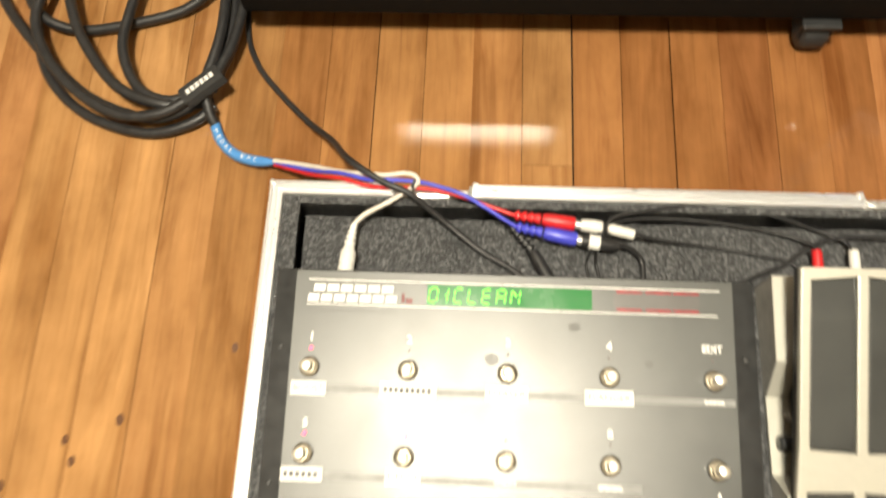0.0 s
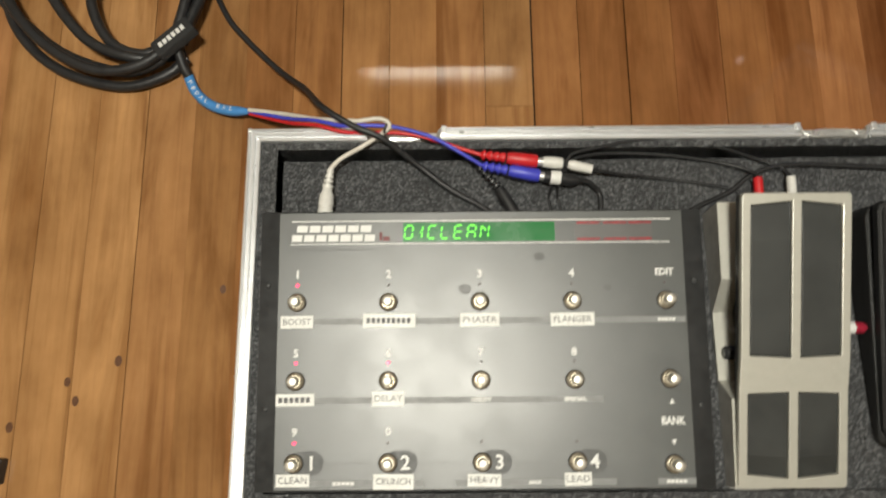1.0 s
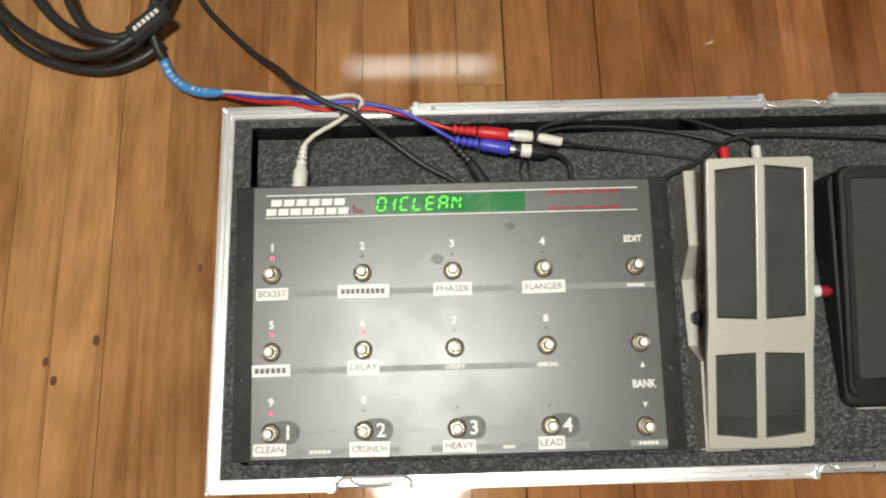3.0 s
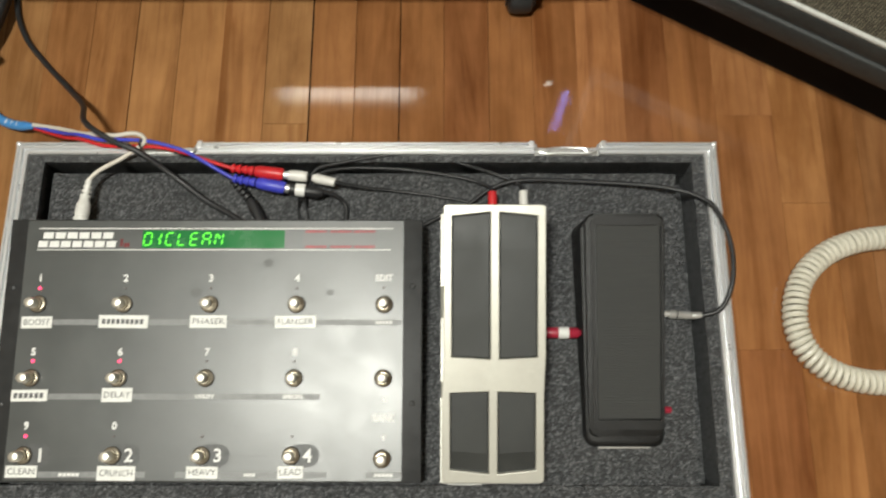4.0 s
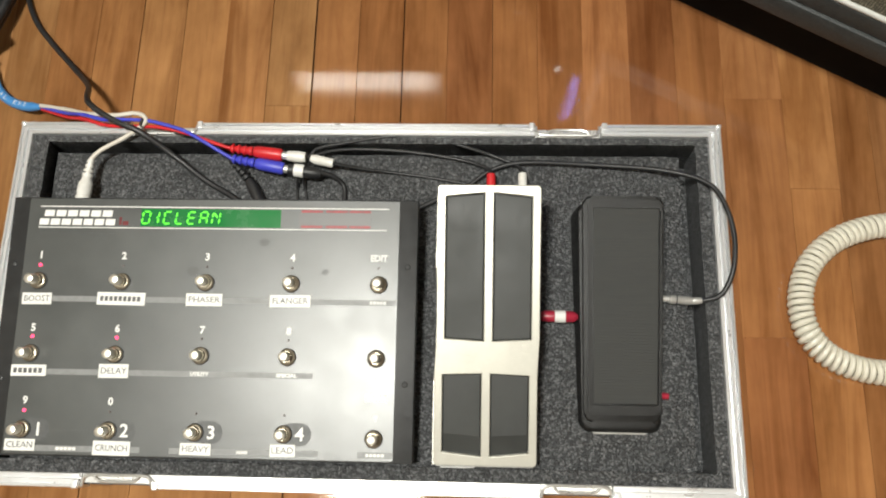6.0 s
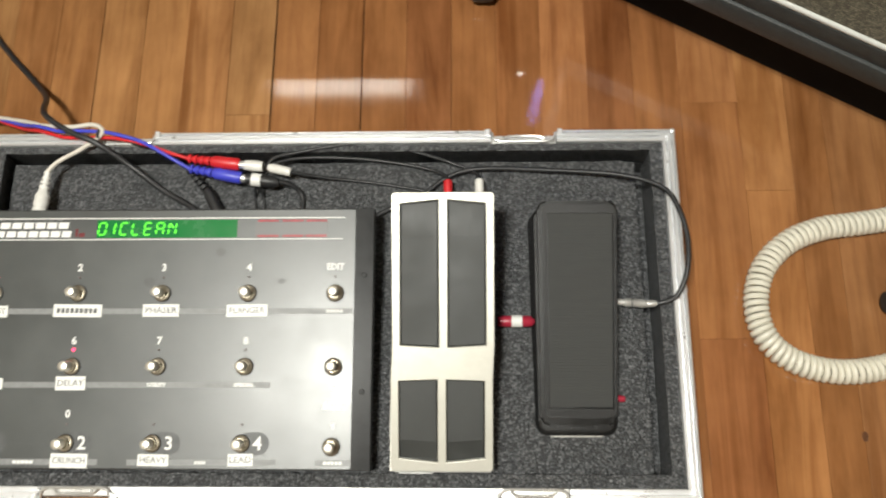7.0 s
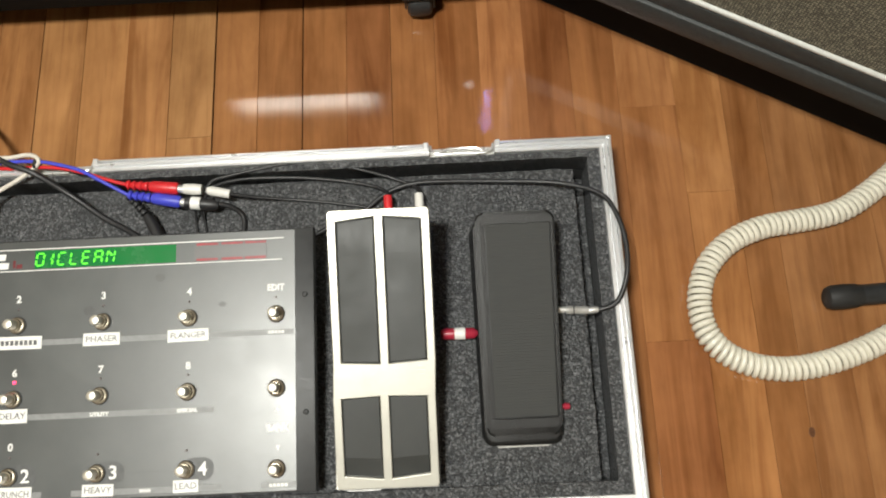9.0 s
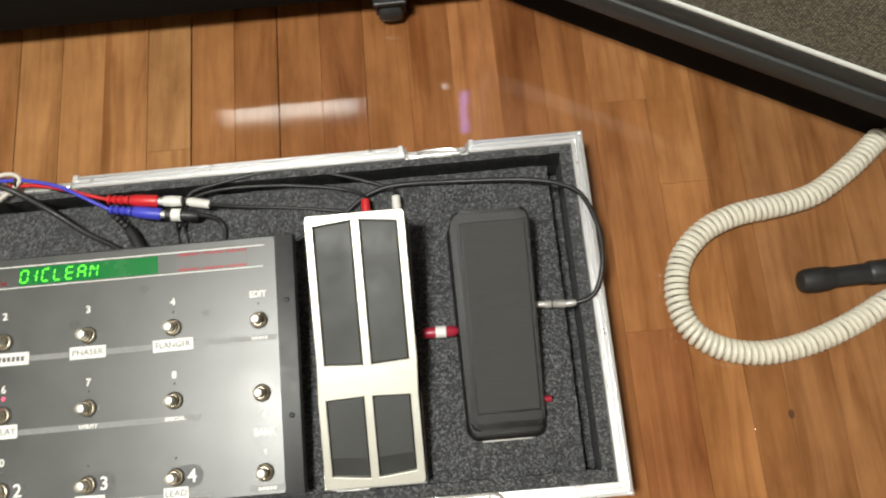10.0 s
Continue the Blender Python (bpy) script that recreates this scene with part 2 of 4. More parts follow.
SLEEVE = mat("sky_blue_shrink_sleeve", (0.07, 0.26, 0.58), (0.055, 0.21, 0.50), rough=0.4, scale=90, bump=0.0002)
STRAP = mat("black_hook_strap", (0.014, 0.014, 0.015), (0.03, 0.03, 0.03), rough=0.85, scale=500, bump=0.0006, bscale=900)
COIL = mat("cream_coiled_jacket", (0.78, 0.75, 0.64), (0.70, 0.67, 0.56), rough=0.42, scale=60)
TOLEX = mat("black_cabinet_vinyl", (0.022, 0.025, 0.026), (0.040, 0.045, 0.045), rough=0.5, scale=260, bump=0.0006, bscale=420)
TRIM = mat("silver_white_piping", (0.62, 0.63, 0.60), (0.54, 0.55, 0.52), rough=0.4, scale=120)
PLASTIC = mat("black_moulded_plastic", (0.02, 0.021, 0.022), (0.03, 0.031, 0.032), rough=0.45, scale=90, bump=0.0002)
BLUE_LED = mat("blue_led_lit", (0.1, 0.1, 0.6), rough=0.3, emit=(0.24, 0.34, 1.0), estr=34)
WHITE_LED = mat("white_led_lit", (0.6, 0.6, 0.6), rough=0.3, emit=(1.0, 0.95, 0.85), estr=28)
WALL = mat("off_white_wall_paint", (0.55, 0.50, 0.42), (0.50, 0.46, 0.38), rough=0.8, scale=4, bump=0.0004, bscale=200)
CEILING = mat("white_ceiling_paint", (0.72, 0.70, 0.65), (0.68, 0.66, 0.61), rough=0.85, scale=4)
LAMP_GLASS = mat("opal_lamp_glass", (0.8, 0.78, 0.7), rough=0.4, emit=(1.0, 0.95, 0.86), estr=10)
TUBE_GLASS = mat("lit_tube_glass", (0.8, 0.8, 0.75), rough=0.4, emit=(1.0, 0.95, 0.88), estr=5)


def grille_material():
    m = bpy.data.materials.new("woven_grille_cloth")
    m.use_nodes = True
    t = m.node_tree
    b = t.nodes["Principled BSDF"]
    co = t.nodes.new("ShaderNodeTexCoord")
    v = t.nodes.new("ShaderNodeTexVoronoi")
    v.inputs["Scale"].default_value, v.inputs["Randomness"].default_value = 330, 0.25
    t.links.new(co.outputs["Object"], v.inputs["Vector"])
    n = t.nodes.new("ShaderNodeTexNoise")
    n.inputs["Scale"].default_value = 14
    t.links.new(co.outputs["Object"], n.inputs["Vector"])
    r = t.nodes.new("ShaderNodeValToRGB")
    r.color_ramp.elements[0].position, r.color_ramp.elements[1].position = 0.25, 0.6
    r.color_ramp.elements[0].color, r.color_ramp.elements[1].color = (0.34, 0.32, 0.24, 1), (0.06, 0.058, 0.044, 1)
    t.links.new(v.outputs["Distance"], r.inputs[0])
    t.links.new(r.outputs[0], b.inputs["Base Color"])
    b.inputs["Roughness"].default_value = 0.8
    bp = t.nodes.new("ShaderNodeBump")
    bp.invert = True
    bp.inputs["Distance"].default_value = 0.0008
    t.links.new(v.outputs["Distance"], bp.inputs["Height"])
    t.links.new(bp.outputs[0], b.inputs["Normal"])
    return m


GRILLE = grille_material()


# ---- builders ----
def part(name, bm, material, parent=None, label="", smooth=False):
    """Links a bmesh as one mesh object under a thing or a part."""
    me = bpy.data.meshes.new(name)
    bmesh.ops.recalc_face_normals(bm, faces=bm.faces[:])
    bm.to_mesh(me)
    bm.free()
    me.materials.append(material)
    if smooth:
        me.polygons.foreach_set("use_smooth", [True] * len(me.polygons))
        me.set_sharp_from_angle(angle=radians(38))
    ob = new(name, me)
    if parent:
        ob.parent = parent
    if label:
        tagged(ob, label)
    return ob


def thing(name, m, label, category, group="", kind=""):
    ob = new(name)
    ob.empty_display_size = 0.02
    ob.matrix_world = m
    return tagged(ob, label, category, group, kind)


def chamfer(bm, w, seg=2):
    if w:
        bmesh.ops.bevel(bm, geom=bm.edges[:], offset=w, segments=seg, profile=0.5, affect="EDGES", clamp_overlap=True)
    return bm


def box(x0, x1, y0, y1, z0, z1, w=0.0, seg=2):
    bm = bmesh.new()
    bmesh.ops.create_cube(bm, size=1, matrix=Matrix.LocRotScale(((x0 + x1) / 2, (y0 + y1) / 2, (z0 + z1) / 2), None, (x1 - x0, y1 - y0, z1 - z0)))
    return chamfer(bm, w, seg)


def rod(p0, p1, r0, r1=None, seg=20, w=0.0):
    """A round bar from p0 to p1."""
    bm = bmesh.new()
    p0, p1 = Vector(p0), Vector(p1)
    r1 = r0 if r1 is None else r1
    turn = (p1 - p0).to_track_quat("Z", "Y").to_matrix().to_4x4()
    bmesh.ops.create_cone(bm, cap_ends=True, segments=seg, radius1=r0, radius2=r1, depth=(p1 - p0).length,
                          matrix=Matrix.Translation((p0 + p1) / 2) @ turn)
    if w:
        es = [e for e in bm.edges if any(len(f.verts) > 4 for f in e.link_faces)]
        bmesh.ops.bevel(bm, geom=es, offset=w, segments=2, profile=0.5, affect="EDGES")
    return bm


def lathe(p0, p1, rings, seg=20):
    """A turned body along p0 to p1; rings of (fraction of the length, radius)."""
    bm = bmesh.new()
    p0, p1 = Vector(p0), Vector(p1)
    turn = (p1 - p0).to_track_quat("Z", "Y")
    loops = []
    for f, r in rings:
        c = p0.lerp(p1, f)
        loops.append([bm.verts.new(c + turn @ Vector((r * math.cos(a), r * math.sin(a), 0))) for a in (2 * math.pi * k / seg for k in range(seg))])
    for a, b in zip(loops, loops[1:]):
        for k in range(seg):
            bm.faces.new((a[k], a[(k + 1) % seg], b[(k + 1) % seg], b[k]))
    bm.faces.new(loops[0][::-1])
    bm.faces.new(loops[-1])
    return bm


def prism(outline, z0, z1, w=0.0, seg=2, lean=None):
    """An outline in x, y raised from z0 to z1; both may be functions of (x, y)."""
    bm = bmesh.new()
    f0 = z0 if callable(z0) else (lambda x, y: z0)
    f1 = z1 if callable(z1) else (lambda x, y: z1)
    low = [bm.verts.new((x, y, f0(x, y))) for x, y in (lean or outline)]
    top = [bm.verts.new((x, y, f1(x, y))) for x, y in outline]
    n = len(outline)
    bm.faces.new(low[::-1])
    cap = bm.faces.new(top)
    for k in range(n):
        bm.faces.new((low[k], low[(k + 1) % n], top[(k + 1) % n], top[k]))
    if w:
        bmesh.ops.bevel(bm, geom=list(cap.edges), offset=w, segments=seg, profile=0.5, affect="EDGES")
    return bm


def rounded(x0, x1, y0, y1, r, n=5, top_in=0.0):
    """A rounded rectangle; top_in narrows its low-y end on both sides."""
    pts = []
    for cx, cy, a0 in ((x1 - r, y1 - r, 0), (x0 + r, y1 - r, 90), (x0 + r, y0 + r, 180), (x1 - r, y0 + r, 270)):
        for k in range(n + 1):
            a = radians(a0 + 90 * k / n)
            pts.append((cx + r * math.cos(a), cy + r * math.sin(a)))
    if top_in:
        mid = (x0 + x1) / 2
        pts = [(mid + (x - mid) * (1 - top_in * (y1 - y) / (y1 - y0)), y) for x, y in pts]
    return pts


def ring(outer, inner, z0, z1):
    """A flat frame between two outlines of equal count."""
    bm = bmesh.new()
    lv = [[bm.verts.new((x, y, z)) for x, y in o] for o, z in ((outer, z0), (outer, z1), (inner, z1), (inner, z0))]
    n = len(outer)
    for a, b in zip(lv, lv[1:] + lv[:1]):
        for k in range(n):
            bm.faces.new((a[k], a[(k + 1) % n], b[(k + 1) % n], b[k]))
    return bm


def spline(pts, step=0.006):
    """A smooth way through the points."""
    P = [Vector(p) for p in pts]
    P = [2 * P[0] - P[1]] + P + [2 * P[-1] - P[-2]]
    out = []
    for a, b, c, d in zip(P, P[1:], P[2:], P[3:]):
        n = max(2, int((c - b).length / step))
        for k in range(n):
            s = k / n
            out.append(0.5 * ((2 * b) + (c - a) * s + (2 * a - 5 * b + 4 * c - d) * s * s + (3 * b - a - 3 * c + d) * s ** 3))
    out.append(P[-2])
    return out


def sweep(path, r, seg=10, closed_caps=True):
    """A round cable along a way."""
    bm = bmesh.new()
    loops = []
    t = (path[1] - path[0]).normalized()
    nrm = t.orthogonal().normalized()
    for i, p in enumerate(path):
        a, b = path[max(i - 1, 0)], path[min(i + 1, len(path) - 1)]
        t = (b - a).normalized()
        nrm = (nrm - t * nrm.dot(t)).normalized()
        bi = t.cross(nrm)
        rad = r(i / (len(path) - 1)) if callable(r) else r
        loops.append([bm.verts.new(p + rad * (math.cos(q) * nrm + math.sin(q) * bi)) for q in (2 * math.pi * k / seg for k in range(seg))])
    for a, b in zip(loops, loops[1:]):
        for k in range(seg):
            bm.faces.new((a[k], a[(k + 1) % seg], b[(k + 1) % seg], b[k]))
    bm.faces.new(loops[0][::-1])
    bm.faces.new(loops[-1])
    return bm


def cable(name, pts, r, material, label, category="cable", parent=None, seg=10):
    pts = [(x, y, max(z, BED + r + 0.0004) if LX0 < x < LX1 and LY0 < y < LY1 else z) for x, y, z in pts]
    bm = sweep(spline(pts), r, seg)
    ob = part(name, bm, material, parent, "" if not label else label, smooth=True)
    return ob if parent else tagged(ob, label, category)


def join(*bms):
    out = bmesh.new()
    for b in bms:
        me = bpy.data.meshes.new("joined")
        b.to_mesh(me)
        b.free()
        out.from_mesh(me)
        bpy.data.meshes.remove(me)
    return out


def lettering(text, m, height, material, parent, width=None, name="lettering", thick=0.00015, bold=0.0):
    """Raised print in the built-in font, centred; height is that of a capital."""
    cu = bpy.data.curves.new("type", "FONT")
    cu.body, cu.size, cu.align_x, cu.align_y, cu.extrude, cu.resolution_u = text, height / 0.73, "CENTER", "CENTER", thick, 2
    cu.offset = bold
    tmp = bpy.data.objects.new("type", cu)
    scene.collection.objects.link(tmp)
    bpy.context.view_layer.update()
    me = bpy.data.meshes.new_from_object(tmp.evaluated_get(bpy.context.evaluated_depsgraph_get()))
    bpy.data.objects.remove(tmp)
    bpy.data.curves.remove(cu)
    xs = [v.co.x for v in me.vertices]
    if width and xs:
        k = width / (max(xs) - min(xs))
        for v in me.vertices:
            v.co.x *= k
    me.materials.clear()
    me.materials.append(material)
    ob = new(name, me)
    ob.parent = parent
    ob.matrix_basis = m
    return ob


# ---- the room ----
def structure(name, bm, material, label=""):
    return tagged(part(name, bm, material), label, "", "", "structure")


RX0, RX1, RY0, RY1, RH = -2.1, 2.3, -2.2, 2.0, 2.4
structure("subfloor", box(RX0, RX1, RY0, RY1, -0.06, -0.0125), M_GAP, "dark boards beneath the strip floor")
floor = tagged(new("floor"), "warm brown oiled hardwood strip floor", "floor", "", "structure")
structure("wall_north", box(RX0, RX1, RY1, RY1 + 0.1, -0.06, RH), WALL, "plain off-white painted wall")
structure("wall_south", box(RX0, RX1, RY0 - 0.1, RY0, -0.06, RH), WALL, "plain off-white painted wall")
structure("wall_west", box(RX0 - 0.1, RX0, RY0 - 0.1, RY1 + 0.1, -0.06, RH), WALL, "plain off-white painted wall")
structure("wall_east", box(RX1, RX1 + 0.1, RY0 - 0.1, RY1 + 0.1, -0.06, RH), WALL, "plain off-white painted wall")
structure("ceiling", box(RX0 - 0.1, RX1 + 0.1, RY0 - 0.1, RY1 + 0.1, RH, RH + 0.1), CEILING, "plain white painted ceiling")

lamp = thing("ceiling_lamp", pose(*CEIL_LAMP), "round opal glass ceiling lamp, lit", "ceiling lamp")
part("base", lathe((0, 0, 0.04), (0, 0, 0.0), [(0, 0.15), (1, 0.16)], 32), CEILING, lamp, smooth=True)
part("shade", lathe((0, 0, 0.0), (0, 0, -0.03), [(0, 0.155), (0.4, 0.15), (0.8, 0.12), (1, 0.08)], 32), LAMP_GLASS, lamp, "glowing opal glass shade", smooth=True)
tube = thing("tube_lamp", pose(*TUBE), "short lit tube lamp on a thin stand", "lamp")
part("housing", box(-0.24, 0.24, -0.03, 0.03, 0.0, 0.035, 0.004), CEILING, tube)
part("tube", rod((-0.215, 0, -0.02), (0.215, 0, -0.02), 0.022), TUBE_GLASS, tube, "glowing tube", smooth=True)
part("pole", rod((0, 0.05, 0.01), (0, 0.05, -TUBE[2] + 0.02), 0.012), LAMINATE, tube, smooth=True)
part("arm", box(-0.012, 0.012, 0.02, 0.06, 0.0, 0.02), LAMINATE, tube)
part("foot", lathe((0, 0.05, -TUBE[2] + 0.03), (0, 0.05, -TUBE[2]), [(0, 0.02), (0.5, 0.14), (1, 0.15)], 28), LAMINATE, tube, smooth=True)

# ---- flight case tray ----
CX0, CX1, CY0, CY1, CZ = -0.249, 0.5695, -0.2475, 0.1655, 0.078
RIM = 0.0145
case = thing("flight_case_tray", pose(0, 0, 0), "open flight case tray with aluminium edging and black foam lining", "flight case")
# blacker than the side panels: the shade of the foam gaps is in its colour
part("bottom_panel", box(CX0 + 0.003, CX1 - 0.003, CY0 + 0.003, CY1 - 0.003, 0.0, 0.012, 0.001), RACK_AND_SHADE, case)
for nm, b in (("side_panel", (CX0 + 0.003, CX0 + 0.012, CY0 + 0.012, CY1 - 0.012)), ("side_panel", (CX1 - 0.012, CX1 - 0.003, CY0 + 0.012, CY1 - 0.012)),
              ("end_panel", (CX0 + 0.003, CX1 - 0.003, CY0 + 0.003, CY0 + 0.012)), ("end_panel", (CX0 + 0.003, CX1 - 0.003, CY1 - 0.012, CY1 - 0.003))):
    part(nm, box(*b, 0.0121, CZ - 0.012), LAMINATE, case)

PROFILE = [(0, -0.013), (0, -0.0005), (0.0008, 0), (0.0034, 0), (0.0038, -0.0055), (0.0058, -0.0055), (0.0062, 0.0012), (0.0092, 0.0012),
           (0.0096, -0.0055), (0.0114, -0.0055), (0.0118, 0.0004), (0.0138, 0.0002), (RIM, -0.0008), (RIM, -0.026), (0.0125, -0.026), (0.0125, -0.013)]


def rim_piece(side, a, b, mitre_a, mitre_b):
    """One length of the edging. side: which edge; a, b: its ends along the edge; mitred where it meets a corner."""
    bm = bmesh.new()
    rings = []
    for end, m, s in ((a, mitre_a, 1), (b, mitre_b, -1)):
        ring = []
        for u, z in PROFILE:
            q = end - (s * (u - RIM) if m else 0)
            if side == "n":
                p = (q, CY1 - RIM + u, CZ + z)
            elif side == "s":
                p = (q, CY0 + RIM - u, CZ + z)
            elif side == "w":
                p = (CX0 + RIM - u, q, CZ + z)
            else:
                p = (CX1 - RIM + u, q, CZ + z)
            ring.append(bm.verts.new(p))
        rings.append(ring)
    n = len(PROFILE)
    for k in range(n):
        bm.faces.new((rings[0][k], rings[0][(k + 1) % n], rings[1][(k + 1) % n], rings[1][k]))
    bm.faces.new(rings[0][::-1])
    bm.faces.new(rings[1])
    return part("rim", bm, ALU, case, "ribbed aluminium edging")


N_GAPS = ((-0.118, -0.0375), (0.3575, 0.434))
S_GAPS = ((-0.1215, -0.0435), (0.3595, 0.4345))
for side, gaps in (("n", N_GAPS), ("s", S_GAPS)):
    cuts = [CX0] + [v for g in gaps for v in g] + [CX1]
    for k in range(0, len(cuts), 2):
        rim_piece(side, cuts[k], cuts[k + 1], k == 0, k == len(cuts) - 2)
for side in ("w", "e"):
    rim_piece(side, CY0, CY1, True, True)
for x in (CX0, CX1):
    for y in (CY0, CY1):
        sx, sy = (1 if x == CX0 else -1), (1 if y == CY0 else -1)
        part("corner_cap", chamfer(box(min(x - 0.0005 * sx, x + 0.005 * sx), max(x - 0.0005 * sx, x + 0.005 * sx), min(y - 0.0005 * sy, y + 0.005 * sy),
                                       max(y - 0.0005 * sy, y + 0.005 * sy), CZ - 0.03, CZ + 0.0016), 0.0019), ALU, case)


def latch(x0, x1, y_in, out):
    """A recessed latch dish let into the edging; out is +1 at the far edge, -1 at the near one."""
    w, mid = x1 - x0, (x0 + x1) / 2
    ys = sorted((y_in, y_in + out * 0.010))
    lt = part("latch", box(x0 + 0.0005, x1 - 0.0005, ys[0], ys[1], CZ - 0.03, CZ - 0.006, 0.0008), ZINC, case, "recessed zinc-plated latch")
    zt = CZ - 0.003
    yo = y_in + out * 0.0015
    frame_pts = [(x0 + 0.0015, y_in + out * 0.013, zt - 0.002), (x0 + 0.003, y_in + out * 0.006, zt), (x0 + 0.010, yo, zt + 0.001), (mid, yo, zt + 0.001),
                 (x1 - 0.010, yo, zt + 0.001), (x1 - 0.003, y_in + out * 0.006, zt), (x1 - 0.0015, y_in + out * 0.013, zt - 0.002)]
    part("dish_edge", sweep(spline(frame_pts, 0.004), 0.0017, 8), ZINC, lt, smooth=True)
    ring = [(mid - 0.024, yo, zt + 0.001), (mid - 0.019, yo + out * 0.0055, zt + 0.001), (mid, yo + out * 0.007, zt), (mid + 0.019, yo + out * 0.0055, zt + 0.001), (mid + 0.024, yo, zt + 0.001)]
    part("wing", sweep(spline(ring, 0.004), 0.0014, 8), ZINC, lt, smooth=True)
    part("catch", box(mid - 0.017, mid + 0.017, min(yo, yo + out * 0.005), max(yo, yo + out * 0.005), CZ - 0.008, CZ - 0.0025, 0.0008), ZINC, lt)
    for xe in (x0 - 0.0035, x1 + 0.0035):
        part("end_stop", box(xe - 0.003, xe + 0.003, min(y_in + out * 0.0065, y_in + out * 0.0155), max(y_in + out * 0.0065, y_in + out * 0.0155), CZ - 0.012, CZ + 0.0024, 0.001), ALU, lt)


for g in N_GAPS:
    latch(*g, CY1 - RIM, 1)
for g in S_GAPS:
    latch(*g, CY0 + RIM, -1)

# foam lining: a raised border and a lower bed, each with a slightly torn outline
LX0, LX1, LY0, LY1, LZ, BED = -0.2165, 0.541, -0.2195, 0.1425, 0.0725, 0.055
FX0, FX1, FY0, FY1 = CX0 + RIM, CX1 - RIM, CY0 + RIM, CY1 - RIM


def foam_block(name, x0, x1, y0, y1, z0, z1, cell=0.006, amp=0.0007, under=(0, 0)):
    """A foam slab with uneven faces."""
    bm = bmesh.new()
    nx, ny = max(1, int((x1 - x0) / cell)), max(1, int((y1 - y0) / cell))
    grid = []
    for j in range(ny + 1):
        row = []
        for i in range(nx + 1):
            x, y = x0 + (x1 - x0) * i / nx, y0 + (y1 - y0) * j / ny
            q = noise.noise(Vector((x * 160, y * 160, z1 * 90)))
            edge = 1 if i in (0, nx) or j in (0, ny) else 0
            dx = 0.0009 * noise.noise(Vector((y * 130, 7.1, x * 20))) if i in (0, nx) else 0
            dy = 0.0009 * noise.noise(Vector((x * 130, 3.3, y * 20))) if j in (0, ny) else 0
            row.append(bm.verts.new((x + dx, y + dy, z1 + amp * q - 0.0006 * edge)))
        grid.append(row)
    for j in range(ny):
        for i in range(nx):
            bm.faces.new((grid[j][i], grid[j][i + 1], grid[j + 1][i + 1], grid[j + 1][i]))
    rim_loop = [grid[0][i] for i in range(nx + 1)] + [grid[j][nx] for j in range(1, ny + 1)] + [grid[ny][i] for i in range(nx - 1, -1, -1)] + [grid[j][0] for j in range(ny - 1, 0, -1)]
    ux, uy = under
    low = [bm.verts.new((v.co.x + (ux if abs(v.co.x - (x0 if ux > 0 else x1)) < 0.002 else 0), v.co.y + (uy if abs(v.co.y - (y0 if uy > 0 else y1)) < 0.002 else 0), z0)) for v in rim_loop]
    n = len(low)
    for k in range(n):
        bm.faces.new((rim_loop[k], low[k], low[(k + 1) % n], rim_loop[(k + 1) % n]))
    bm.faces.new(low)
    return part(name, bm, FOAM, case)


foam_block("foam_bed", LX0 + 0.0035, LX1 - 0.0150, LY0 - 0.0004, LY1 - 0.0075, 0.0125, BED)
foam_block("foam_strip", LX1 - 0.0150, LX1 + 0.0010, LY0 - 0.0004, LY1 - 0.0090, 0.0125, BED - 0.0340)
foam_block("foam_border", FX0, FX1, LY1, FY1, 0.0125, LZ, under=(0, 0.0075))
foam_block("foam_border", FX0, FX1, FY0, LY0, 0.0125, LZ)
foam_block("foam_border", FX0, LX0, LY0, LY1, 0.0125, LZ, under=(-0.012, 0))
foam_block("foam_border", LX1, FX1, LY0, LY1, 0.0125, LZ, under=(0.003, 0))

# ---- foot controller ----
SL = math.degrees(math.atan(0.08))
ctl = thing("foot_controller", pose(0, 0, 0.106, SL), "charcoal metal foot controller with chrome footswitches and a green display", "foot controller")
GX0, GX1, GY0, GY1 = -0.2215, 0.2285, -0.2175, 0.0605


def bed_of(x, y):
    return -(0.106 - BED - 0.0005 + 0.08 * y) / 1.0032


inset = [(GX0 + 0.010, GY0 + 0.008), (GX1 - 0.008, GY0 + 0.008), (GX1 - 0.008, GY1 - 0.006), (GX0 + 0.010, GY1 - 0.006)]
part("chassis", prism(inset, bed_of, -0.0155), BLACK_PAINT, ctl)
part("cover", prism([(GX0, GY0), (GX1, GY0), (GX1, GY1), (GX0, GY1)], -0.0155, -0.0008, 0.0016), BLACK_PAINT, ctl, smooth=True)
part("faceplate", prism(rounded(-0.2025, 0.2085, GY0 + 0.002, GY1 - 0.0015, 0.001, 2), -0.0009, 0.0, 0.0003, 1), FACE, ctl, "charcoal grey printed faceplate")
for x, ys in ((-0.213, (-0.015, -0.138)), (0.2185, (-0.013, -0.137))):
    for y in ys:
        s = part("screw", lathe((x, y, -0.001), (x, y, 0.0006), [(0, 0.0032), (0.6, 0.0030), (1, 0.0020)], 14), PLASTIC, ctl, smooth=True)
        part("socket", rod((x, y, 0.0005), (x, y, 0.0007), 0.0013, seg=6), RUBBER_RING, s)


def flat(name, x0, x1, y0, y1, material, z=0.0, h=0.00022, label=""):
    return part(name, box(x0, x1, y0, y1, z, z + h), material, ctl, label)


def face_text(text, x, y, h, material=PRINT, width=None):
    return lettering(text, pose(x, y, 0.0003), h, material, ctl, width, bold=0.00036)


flat("rule", -0.190, 0.1965, 0.0495, 0.0506, PRINT)
